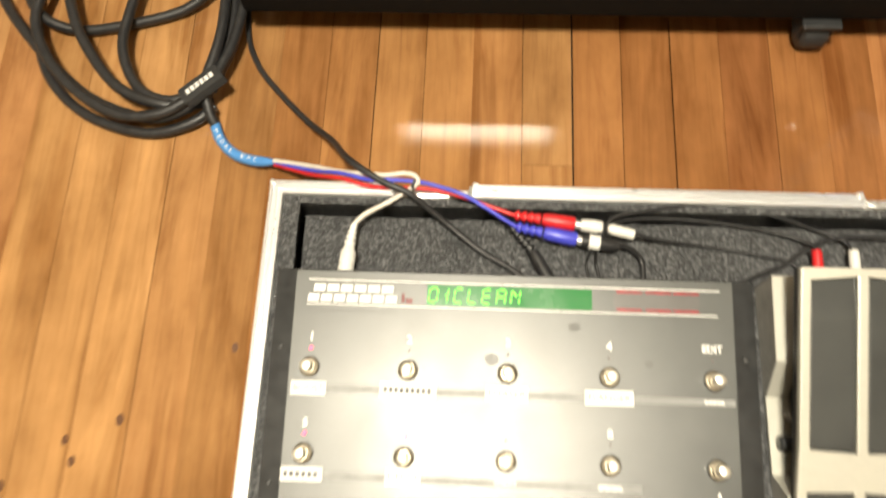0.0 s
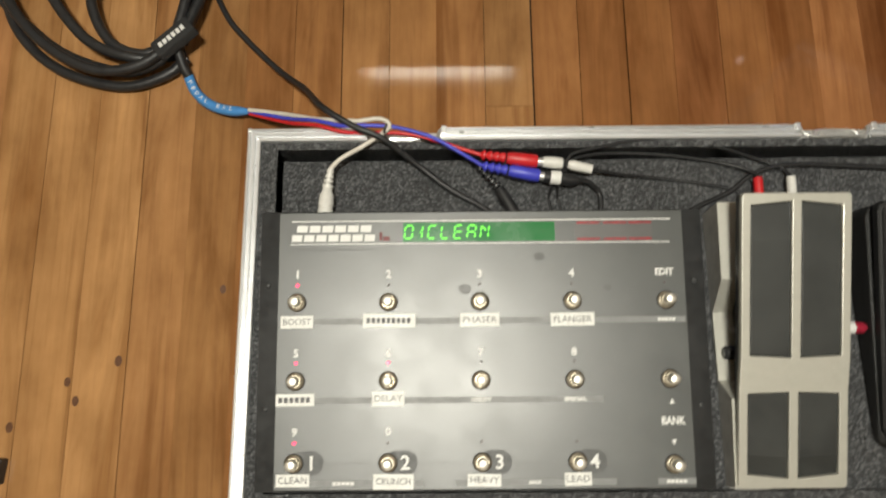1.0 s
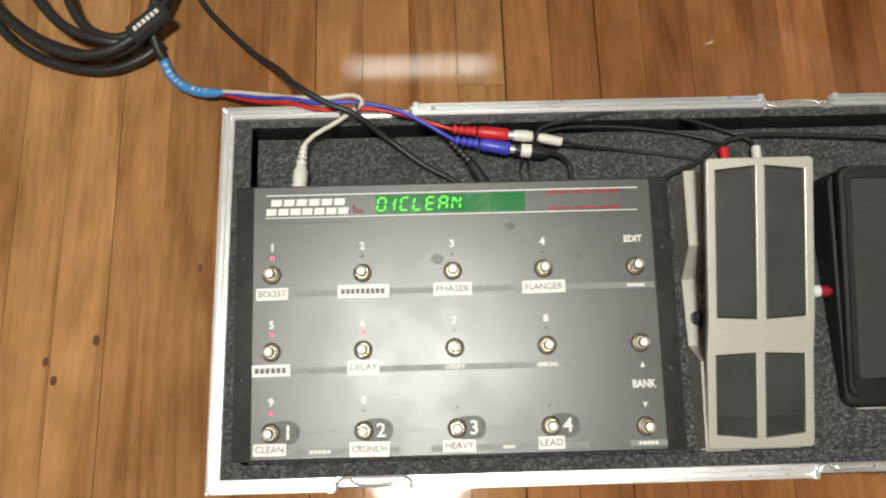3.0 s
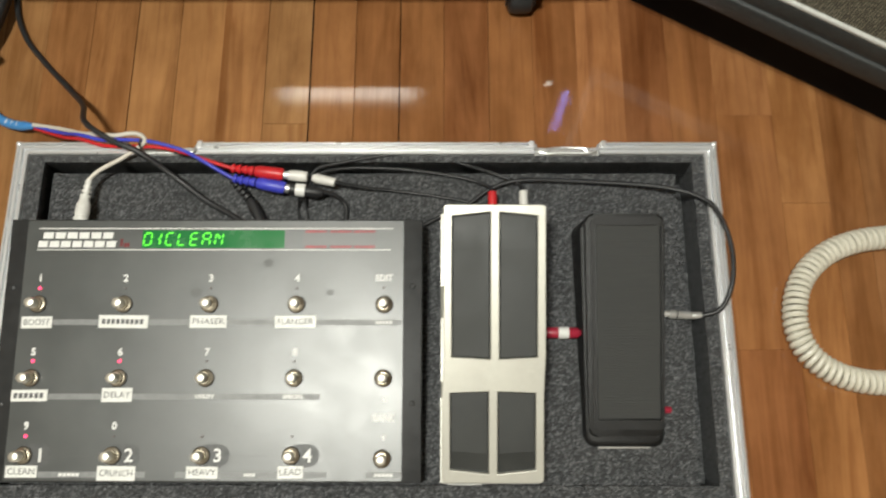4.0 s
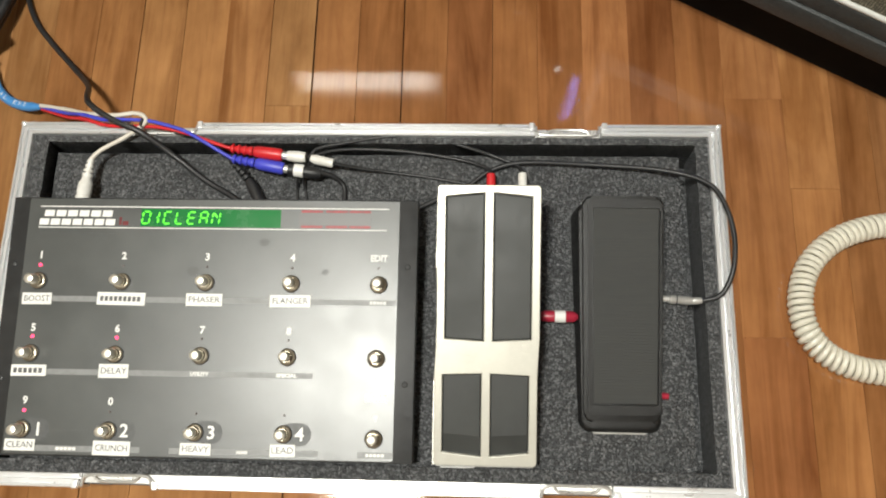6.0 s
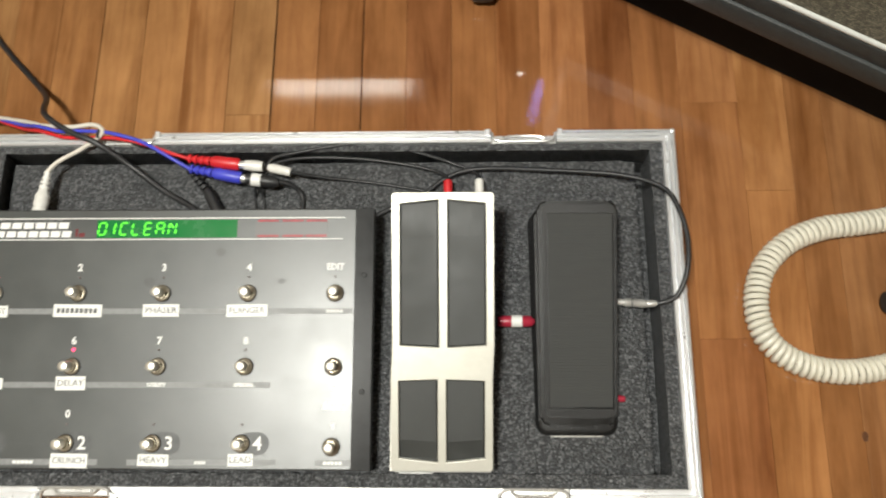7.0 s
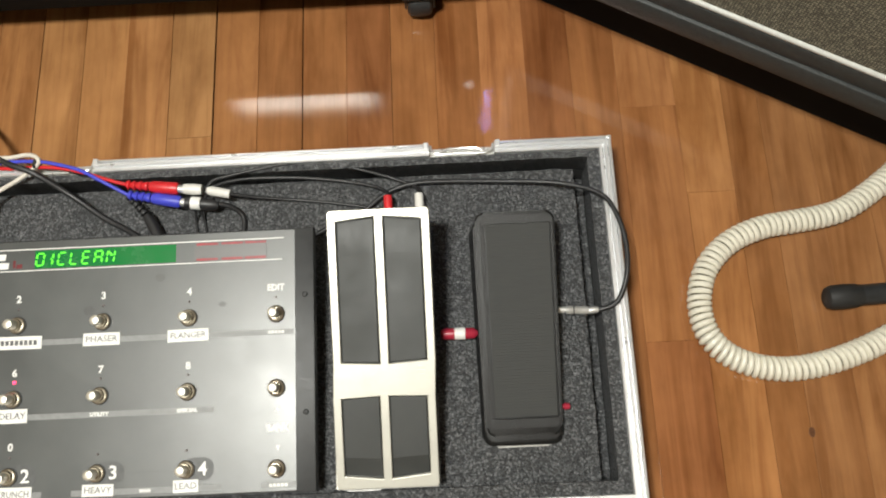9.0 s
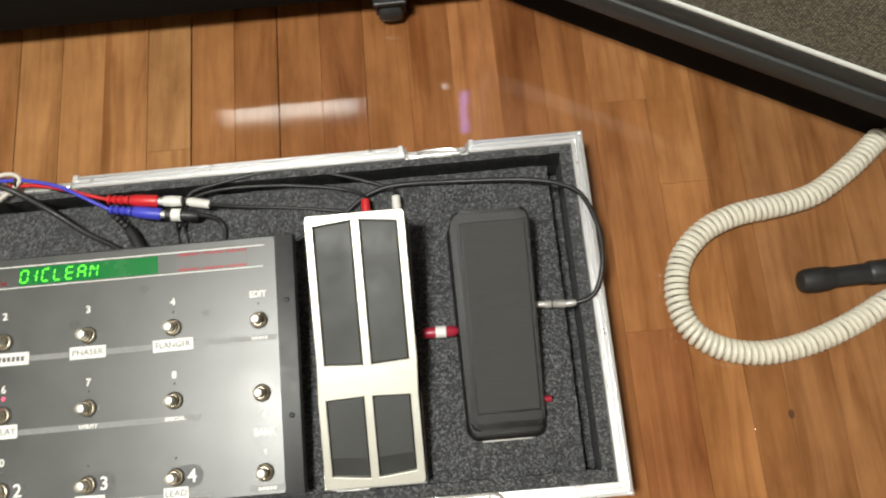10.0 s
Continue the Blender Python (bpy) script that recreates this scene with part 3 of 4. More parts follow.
flat("rule", -0.1905, 0.1945, 0.0260, 0.0270, PRINT)
# the maker's name stands as two rows of plain blocks
for y0, y1, x0, x1, n, lean in ((0.0388, 0.0458, -0.1850, -0.1070, 6, 0.0007), (0.0292, 0.0362, -0.1900, -0.1035, 7, 0.0007)):
    pitch = (x1 - x0) / n
    for k in range(n):
        a = x0 + k * pitch
        b = a + pitch * 0.84
        part("name_block", prism([(a, y0), (b, y0), (b + lean, y1), (a + lean, y1)], 0, 0.0002), PRINT, ctl)
flat("name_mark", -0.1005, -0.0975, 0.0300, 0.0385, PRINT_RED, label="dark red printed mark")
flat("name_mark", -0.0965, -0.0900, 0.0295, 0.0340, PRINT_RED, label="dark red printed mark")
for k in range(15):
    flat("fine_print", -0.190 + k * 0.0058, -0.1857 + k * 0.0058, 0.0202, 0.0213, PRINT_DIM)
flat("display_window", -0.0765, 0.0785, 0.0283, 0.0482, LCD, label="green lit display window")
BARS = {"a": (0, 2, 1, 2), "b": (1, 1, 1, 2), "c": (1, 0, 1, 1), "d": (0, 0, 1, 0), "e": (0, 0, 0, 1), "f": (0, 1, 0, 2), "g": (0, 1, 1, 1), "h": (0, 2, 0.75, 1)}


def segment_character(lit, x, y, w, h):
    """One slanted character of the lit display, made of bevel-ended bars."""
    bars = []
    for k in lit:
        ax, ay, bx, by = BARS[k]
        p, q = Vector((ax * w, ay * h / 2 - h / 2)), Vector((bx * w, by * h / 2 - h / 2))
        d = (q - p).normalized()
        n = Vector((-d.y, d.x)) * 0.00085
        p, q = p + d * 0.0006, q - d * 0.0006
        ring_pts = [p, p + d * 0.0009 - n, q - d * 0.0009 - n, q, q - d * 0.0009 + n, p + d * 0.0009 + n]
        bars.append(prism([(x - w / 2 + v.x + 0.13 * v.y, y + v.y) for v in ring_pts], 0.0003, 0.0006))
    part("display_character", join(*bars), LCD_ON, ctl)


for lit, x in (("abcdef", -0.0705), ("bcg", -0.0585), ("adef", -0.0465), ("def", -0.0332), ("adefg", -0.0200), ("abcefg", -0.0065), ("bcefh", 0.0070)):
    segment_character(lit, x, 0.0383, 0.0078 if lit != "bcg" else 0.0035, 0.0132)
flat("number_window", 0.0985, 0.1775, 0.0280, 0.0485, RLCD, label="dark number display window")
for x in (0.1010, 0.1280, 0.1535):
    for y in (0.0292, 0.0462):
        flat("segment", x, x + 0.0235, y - 0.0007, y + 0.0019, RLCD_ON, 0.0002)

COLS, ROWS = (-0.183, -0.091, 0.001, 0.094, 0.188), (-0.033, -0.111, -0.190)
flat("stripe", -0.200, 0.2065, -0.0552, -0.0492, PRINT_GREY)
flat("stripe", -0.200, 0.1215, -0.1332, -0.1272, PRINT_GREY)
flat("stripe", -0.200, -0.0560, -0.2122, -0.2062, PRINT_GREY)
flat("stripe", -0.0250, 0.1310, -0.2122, -0.2062, PRINT_GREY)
flat("stripe", 0.1715, 0.2085, -0.2122, -0.2062, PRINT_GREY)
for k, n in enumerate("1234"):
    face_text(n, COLS[k], -0.0050, 0.0080)
for k, n in enumerate("5678"):
    face_text(n, COLS[k], -0.0840, 0.0080)
for k, n in enumerate("90"):
    face_text(n, COLS[k], -0.1605, 0.0080)
face_text("EDIT", 0.1875, -0.0045, 0.0070, PRINT, 0.0185)
face_text("BANK", 0.189, -0.1520, 0.0078, PRINT, 0.0235)
face_text("UTILITY", 0.001, -0.1302, 0.0038, PRINT, 0.0205)
face_text("SPECIAL", 0.094, -0.1302, 0.0038, PRINT, 0.0225)
for x0, x1, y in ((0.179, 0.197, -0.0522), (-0.145, -0.123, -0.2092), (0.046, 0.058, -0.2092), (0.180, 0.200, -0.2092)):
    for k in range(5):
        w = (x1 - x0) / 5
        flat("small_word", x0 + k * w, x0 + (k + 0.8) * w, y - 0.0016, y + 0.0016, PRINT, 0.0002)
for y, s in ((-0.1325, 1), (-0.1725, -1)):
    part("arrow", prism([(0.1868, y - 0.0028 * s), (0.1912, y - 0.0028 * s), (0.189, y + 0.0030 * s)], 0, 0.0002), PRINT, ctl)
for k, n in enumerate("1234"):
    x = COLS[k] + 0.0165
    part("badge", prism(rounded(x - 0.020, x + 0.0125, -0.2015, -0.1785, 0.0110, 6), 0, 0.00015), PRINT_DIM, ctl, "pale printed badge")
    face_text(n, x + 0.0005, -0.1905, 0.0140, PRINT)
for k in range(3):
    for j in range(14):
        x = COLS[k] + 0.032 + j * 0.0031
        if x < COLS[k + 1] - 0.012:
            flat("dot", x, x + 0.0011, -0.1912, -0.1902, PRINT_DIM)

lit = {(0, 0), (1, 0), (1, 1), (2, 0)}
for r, (y, cols) in enumerate(((-0.0155, 4), (-0.0932, 4), (-0.1708, 4))):
    for c in range(cols):
        on = (r, c) in lit
        part("indicator_light", lathe((COLS[c], y, -0.0002), (COLS[c], y, 0.0016), [(0, 0.0019 if on else 0.0013), (0.6, 0.0017 if on else 0.0012), (1, 0.0011 if on else 0.0006)], 12),
             LED_ON if on else LED_OFF, ctl, "red indicator light, lit" if on else "", smooth=True)
part("indicator_light", lathe((0.1875, -0.0148, 0), (0.1875, -0.0148, 0.001), [(0, 0.0013), (1, 0.0006)], 10), LED_OFF, ctl, smooth=True)


def footswitch(x, y):
    washer = part("footswitch", rod((x, y, 0), (x, y, 0.0012), 0.0096, seg=24, w=0.0003), RUBBER_RING, ctl, "chrome push footswitch", smooth=True)
    part("nut", lathe((x, y, 0.0012), (x, y, 0.0042), [(0, 0.0088), (0.7, 0.0086), (1, 0.0074)], 22), BRASS, washer, smooth=True)
    part("collar", lathe((x, y, 0.0042), (x, y, 0.0080), [(0, 0.0066), (0.3, 0.0063), (0.32, 0.0068), (0.6, 0.0063), (0.62, 0.0068), (1, 0.0062)], 20), BRASS, washer, smooth=True)
    part("cap", lathe((x, y, 0.0080), (x, y, 0.0215), [(0, 0.0046), (0.3, 0.0046), (0.32, 0.0054), (0.85, 0.0054), (0.95, 0.0048), (1, 0.0034)], 22), CHROME, washer, smooth=True)


for r, y in enumerate(ROWS):
    for c, x in enumerate(COLS):
        footswitch(x, y - (0.003 if c == 4 and r == 2 else 0.0))


def label_tape(text, x0, x1, y0, y1, turn=0.0, bars=0):
    ob = part("name_label", box(-(x1 - x0) / 2, (x1 - x0) / 2, -(y1 - y0) / 2, (y1 - y0) / 2, 0.0, 0.0005, 0.0001, 1), PAPER, ctl, "white label tape with black lettering")
    ob.matrix_basis = pose((x0 + x1) / 2, (y0 + y1) / 2, 0.0003, 0, 0, turn)
    w = (x1 - x0)
    if text:
        lettering(text, pose(0, 0, 0.0006), 0.0066, INK, ob, w * 0.86, thick=0.0001)
    for k in range(bars):
        p = w * 0.86 / bars
        part("bar", box(-w * 0.43 + k * p, -w * 0.43 + (k + 0.7) * p, -0.0026, 0.0026, 0.0005, 0.0007), INK, ob)


label_tape("BOOST", -0.199, -0.1665, -0.0588, -0.0462, 0.5)
label_tape("", -0.1165, -0.0638, -0.0585, -0.0447, -0.5, 9)
label_tape("PHASER", -0.0192, 0.0202, -0.0582, -0.0447, 0)
label_tape("FLANGER", 0.0715, 0.1155, -0.0582, -0.0450, 0.6)
label_tape("", -0.2020, -0.1640, -0.1352, -0.1232, 0.5, 6)
label_tape("DELAY", -0.1070, -0.0750, -0.1358, -0.1212, 0.3)
label_tape("CLEAN", -0.2000, -0.1675, -0.2122, -0.2002, 0)
label_tape("CRUNCH", -0.1055, -0.0660, -0.2152, -0.2005, -0.5)
label_tape("HEAVY", -0.0135, 0.0190, -0.2130, -0.2010, -0.8)
label_tape("LEAD", 0.0808, 0.1070, -0.2128, -0.2003, 0.8)
for x, y, r in ((-0.014, -0.0205, 0.0065), (0.062, 0.012, 0.0055), (0.130, -0.02, 0.004)):
    part("smudge", prism([(x + r * math.cos(k) * (1 + 0.07 * math.sin(3 * k)), y + 0.8 * r * math.sin(k)) for k in np.linspace(0, 5.93, 18)], 0.00004, 0.00008), SMUDGE, ctl, "greasy dark smudge")

# ---- volume pedal ----
VT = math.degrees(math.atan(0.277))
VC = 1 / math.cos(radians(VT))
vol = thing("volume_pedal", pose(0, 0, 0), "cream metal volume pedal with four black rubber pads", "volume pedal")
VX0, VX1 = 0.2515, 0.3570
fold = [(0.069, 0.102), (-0.011, 0.0945), (-0.040, 0.0600), (-0.111, 0.0600), (-0.131, 0.0925), (-0.216, 0.0805)]


def folded_side(x, inward):
    """One bent side of the base: an upright sheet under a flange, dipping low in the middle."""
    wall, lip = bmesh.new(), bmesh.new()
    rows_w, rows_l = [], []
    for k, (y, z) in enumerate(fold):
        w = 0.0205 if k < 4 else 0.0028
        rows_w.append([wall.verts.new(p) for p in ((x, y, BED + 0.0005), (x, y, z - 0.0002), (x + inward * 0.0016, y, z - 0.0002), (x + inward * 0.0016, y, BED + 0.0005))])
        rows_l.append([lip.verts.new(p) for p in ((x - inward * 0.0004, y, z), (x - inward * 0.0004, y, z + 0.0014), (x + inward * w, y, z + 0.0014), (x + inward * w, y, z))])
    for bm, rows in ((wall, rows_w), (lip, rows_l)):
        for p, q in zip(rows, rows[1:]):
            for k in range(4):
                bm.faces.new((p[k], p[(k + 1) % 4], q[(k + 1) % 4], q[k]))
        bm.faces.new(rows[0])
        bm.faces.new(rows[-1][::-1])
    w = part("side_wall", wall, CREAM_EDGE, vol, "grey bent side of the pedal base")
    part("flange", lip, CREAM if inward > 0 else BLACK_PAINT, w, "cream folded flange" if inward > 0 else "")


folded_side(0.2488, 1)
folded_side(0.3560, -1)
part("base_plate", box(0.2508, 0.3542, -0.218, 0.070, BED + 0.0003, BED + 0.003, 0.0008), CREAM_EDGE, vol)
part("end_wall", box(0.2685, 0.347, 0.060, 0.0638, BED + 0.003, 0.080), CREAM_EDGE, vol)
part("mechanism", box(0.272, 0.338, -0.16, 0.05, BED + 0.003, 0.070, 0.002), PLASTIC, vol, "dark mechanism under the treadle")
tread = part("treadle", bmesh.new(), CREAM, vol, "cream enamelled treadle frame", smooth=False)
tread.matrix_basis = pose(0, 0, 0.1465, VT)
xs = [VX0, 0.2600, 0.3000, 0.3090, 0.3485, VX1]


def line(y, peak):
    """One cross line of the treadle, raised towards the centre rib."""
    return [y * VC + peak * (0.0, 0.0, 1.0, 1.0, 0.0, 0.0)[k] for k in range(6)]


ys = [line(-0.2165, 0), line(-0.2035, -0.0042), line(-0.1270, 0.0015), line(-0.0915, -0.0022), line(0.0488, 0.0040), line(0.0600, 0)]
bm = bmesh.new()
V = [[bm.verts.new((xs[i] - (0.0018 if j < 3 else 0) * 1.0, ys[j][i], 0)) for i in range(6)] for j in range(6)]
for j in range(5):
    for i in range(5):
        if not (i in (1, 3) and j in (1, 3)):
            bm.faces.new((V[j][i], V[j][i + 1], V[j + 1][i + 1], V[j + 1][i]))
bmesh.ops.recalc_face_normals(bm, faces=bm.faces[:])
top = bm.faces[:]
ret = bmesh.ops.extrude_face_region(bm, geom=top)
bmesh.ops.translate(bm, verts=[g for g in ret["geom"] if isinstance(g, bmesh.types.BMVert)], vec=(0, 0, -0.007))
bmesh.ops.recalc_face_normals(bm, faces=bm.faces[:])
up = [e for e in bm.edges if len(e.link_faces) == 2 and abs(e.verts[0].co.z) < 1e-6 and abs(e.verts[1].co.z) < 1e-6
      and any(abs(f.normal.z) < 0.3 for f in e.link_faces)]
corner = [e for e in bm.edges if abs(e.verts[0].co.z - e.verts[1].co.z) > 0.005 and {round(e.verts[0].co.x, 4), round(e.verts[0].co.y, 3)} and
          (e.verts[0] in (V[0][0], V[0][5], V[5][0], V[5][5]) or e.verts[1] in (V[0][0], V[0][5], V[5][0], V[5][5]))]
bmesh.ops.bevel(bm, geom=corner, offset=0.004, segments=4, profile=0.5, affect="EDGES")
up = [e for e in bm.edges if len(e.link_faces) == 2 and abs(e.verts[0].co.z) < 1e-6 and abs(e.verts[1].co.z) < 1e-6
      and any(abs(f.normal.z) < 0.3 for f in e.link_faces)]
bmesh.ops.bevel(bm, geom=up, offset=0.0009, segments=2, profile=0.5, affect="EDGES")
bm.to_mesh(tread.data)
bm.free()
part("skirt", prism(rounded(VX0 + 0.0015, VX1 - 0.002, -0.2150 * VC, 0.0590 * VC, 0.003, 3), -0.0200, -0.0068), BLACK_PAINT, tread)
part("tray", box(VX0 + 0.003, VX1 - 0.003, -0.212 * VC, 0.0565 * VC, -0.0066, -0.0050), BLACK_PAINT, tread)
for i in (1, 3):
    for j in (1, 3):
        o = 0.0006
        sh = 0.0018 if j < 3 else 0
        q = [(xs[i] - sh + o, ys[j][i] + o), (xs[i + 1] - sh - o, ys[j][i + 1] + o), (xs[i + 1] - sh - o, ys[j + 1][i + 1] - o), (xs[i] - sh + o, ys[j + 1][i] - o)]
        top_z = -0.0012 if j == 3 else -0.0010
        crease = 0.76 if j == 3 else 0.24
        lift = (lambda x, y, y0=ys[j][i], y1=ys[j + 1][i]: top_z - 0.0034 * (max(0.0, (y - y0) / (y1 - y0) - crease) if crease > 0.5 else max(0.0, crease - (y - y0) / (y1 - y0))) / 0.24)
        e0 = [q[0][1] + (q[3][1] - q[0][1]) * crease, q[1][1] + (q[2][1] - q[1][1]) * crease]
        bm = bmesh.new()
        lowv = [bm.verts.new((x, y, -0.0049)) for x, y in (q[0], q[1], (q[1][0], e0[1]), q[2], q[3], (q[0][0], e0[0]))]
        topv = [bm.verts.new((x, y, lift(x, y))) for x, y in (q[0], q[1], (q[1][0], e0[1]), q[2], q[3], (q[0][0], e0[0]))]
        bm.faces.new(lowv[::-1])
        for k in range(6):
            bm.faces.new((lowv[k], lowv[(k + 1) % 6], topv[(k + 1) % 6], topv[k]))
        bm.faces.new((topv[0], topv[1], topv[2], topv[5]))
        bm.faces.new((topv[5], topv[2], topv[3], topv[4]))
        rim_edges = [e for e in bm.edges if e.verts[0] in topv and e.verts[1] in topv and not {e.verts[0], e.verts[1]} == {topv[2], topv[5]}]
        bmesh.ops.bevel(bm, geom=rim_edges, offset=0.0013, segments=2, profile=0.5, affect="EDGES")
        part("pad", bm, RUBBER, tread, "black rubber foot pad, creased across")
for k in range(3):
    part("emblem_bar", box(0.338, 0.3455, -0.1105 + k * 0.004, -0.1085 + k * 0.004, 0.0, 0.0005), CREAM, tread)
part("side_knob", lathe((0.2740, -0.0830, 0.0690), (0.2535, -0.0830, 0.0690), [(0, 0.004), (0.35, 0.004), (0.36, 0.0075), (0.9, 0.0070), (1, 0.005)], 18), PLASTIC, vol, "black side knob", smooth=True)
part("side_screw", rod((0.2680, -0.058, 0.0605), (0.2665, -0.058, 0.0665), 0.004), ZINC, vol, smooth=True)
part("front_lip", box(0.256, 0.292, -0.2235, -0.2175, BED + 0.0003, BED + 0.002), CREAM_EDGE, vol)

# ---- wah pedal ----
WT = math.degrees(math.atan(0.22))
wah = thing("wah_pedal", pose(0, 0, 0), "black cast wah pedal with a ribbed rubber treadle", "wah pedal")
foot = rounded(0.3985, 0.4940, -0.1795, 0.0700, 0.014, 6, 0.08)
foot2 = rounded(0.4025, 0.4905, -0.1770, 0.0665, 0.013, 6, 0.07)
part("base", prism(foot2, BED + 0.003, lambda x, y: 0.0895 + 0.155 * y, 0.003, 3, lean=foot), WAH_CAST, wah, smooth=True)
part("bottom_plate", prism(rounded(0.4170, 0.4745, -0.1812, -0.165, 0.003, 3), BED + 0.0003, BED + 0.0026), CREAM_EDGE, wah, "bare metal bottom plate")
tr = part("treadle", prism(rounded(0.4045, 0.4905, -0.1700 * 1.024, 0.0645 * 1.024, 0.010, 6, 0.06), -0.0085, 0.0, 0.0030, 4), WAH_CAST, wah, smooth=True)
tr.matrix_basis = pose(0, 0, 0.1055, WT)
part("tread_lip", ring(rounded(0.4095, 0.4885, -0.1615 * 1.024, 0.0605 * 1.024, 0.008, 6, 0.05), rounded(0.4135, 0.4862, -0.1520 * 1.024, 0.0515 * 1.024, 0.003, 6, 0.05), -0.0005, 0.0024), WAH_CAST, tr, smooth=True)
bm = join(*[box(0.4158 + 0.00002 * (65 - k), 0.4843 - 0.00002 * (65 - k), -0.1535 + k * 0.00312, -0.1535 + k * 0.00312 + 0.00303, -0.0005, 0.0016) for k in range(66)])
part("tread_rubber", bm, WAH_PAD, tr, "ribbed black tread rubber")
part("side_screw", lathe((0.4055, -0.102, 0.062), (0.4030, -0.102, 0.062), [(0, 0.0025), (1, 0.0018)], 12), ZINC, wah, smooth=True)
part("side_button", lathe((0.485, -0.1405, 0.064), (0.4975, -0.1410, 0.064), [(0, 0.0030), (0.5, 0.0030), (0.55, 0.0038), (1, 0.0034)], 14), CRIMSON, wah, "small red side button", smooth=True)

# ---- plugs ----
WP = (0.488, -0.0360, 0.070)
jp = thing("jack_plug", pose(0, 0, 0), "nickel jack plug in the side of the wah pedal", "jack plug")
part("barrel", lathe(WP, (0.5270, -0.0388, 0.071), [(0, 0.0038), (0.36, 0.0038), (0.38, 0.0049), (0.55, 0.0049), (0.57, 0.0044), (0.85, 0.0049), (1, 0.0040)], 20), ZINC, jp, smooth=True)
part("grip_ring", lathe((0.5095, -0.0376, 0.0705), (0.5108, -0.0377, 0.0706), [(0, 0.0046), (0.1, 0.0051), (0.9, 0.0051), (1, 0.0046)], 20), PLASTIC, jp, "dark grip ring", smooth=True)
part("strain_relief", lathe((0.5270, -0.0388, 0.071), (0.5370, -0.0384, 0.0725), [(0, 0.0041), (0.6, 0.0041), (1, 0.0032)], 16), ZINC, jp, smooth=True)

rp = thing("coupler_plug", pose(0, 0, 0), "red plug with a white band between the two pedals", "plug")
part("body", lathe((0.3625, -0.0580, 0.072), (0.4040, -0.0585, 0.072), [(0, 0.0050), (0.1, 0.0062), (0.85, 0.0062), (0.93, 0.0040), (1, 0.0016)], 20), CRIMSON, rp, smooth=True)
part("band", lathe((0.3775, -0.0582, 0.072), (0.3890, -0.0583, 0.072), [(0, 0.0067), (1, 0.0067)], 20), PAPER, rp, "white paper band", smooth=True)

for x, y1, m, lab in ((0.3085, 0.1065, CABLE_RED, "red moulded plug in the end of the volume pedal"), (0.3445, 0.1075, PLUG_WHITE, "white moulded plug in the end of the volume pedal")):
    pg = thing("signal_plug", pose(0, 0, 0), lab, "plug", "plugs of the volume pedal")
    part("body", lathe((x, 0.064, 0.066), (x - 0.001, y1, 0.071), [(0, 0.0052), (0.5, 0.0052), (0.95, 0.0051), (1, 0.0046)], 18), m, pg, smooth=True)

din = thing("round_data_plug", pose(0, 0, 0), "white moulded round plug in the back of the controller", "plug")
part("body", lathe((-0.1625, 0.0570, 0.078), (-0.1595, 0.0960, 0.080), [(0, 0.0084), (0.38, 0.0084), (0.40, 0.0076), (0.46, 0.0076), (0.48, 0.0083), (0.80, 0.0078), (0.86, 0.0060), (1, 0.0050)], 20), PLUG_WHITE, din, smooth=True)
rings = []
for k in range(4):
    rings += [(k / 4, 0.0060 - 0.0007 * k), (k / 4 + 0.15, 0.0060 - 0.0007 * k), (k / 4 + 0.16, 0.0030), (k / 4 + 0.24, 0.0030)]
part("strain_relief", lathe((-0.1595, 0.0960, 0.080), (-0.1560, 0.1170, 0.083), rings, 16), PLUG_WHITE, din, smooth=True)

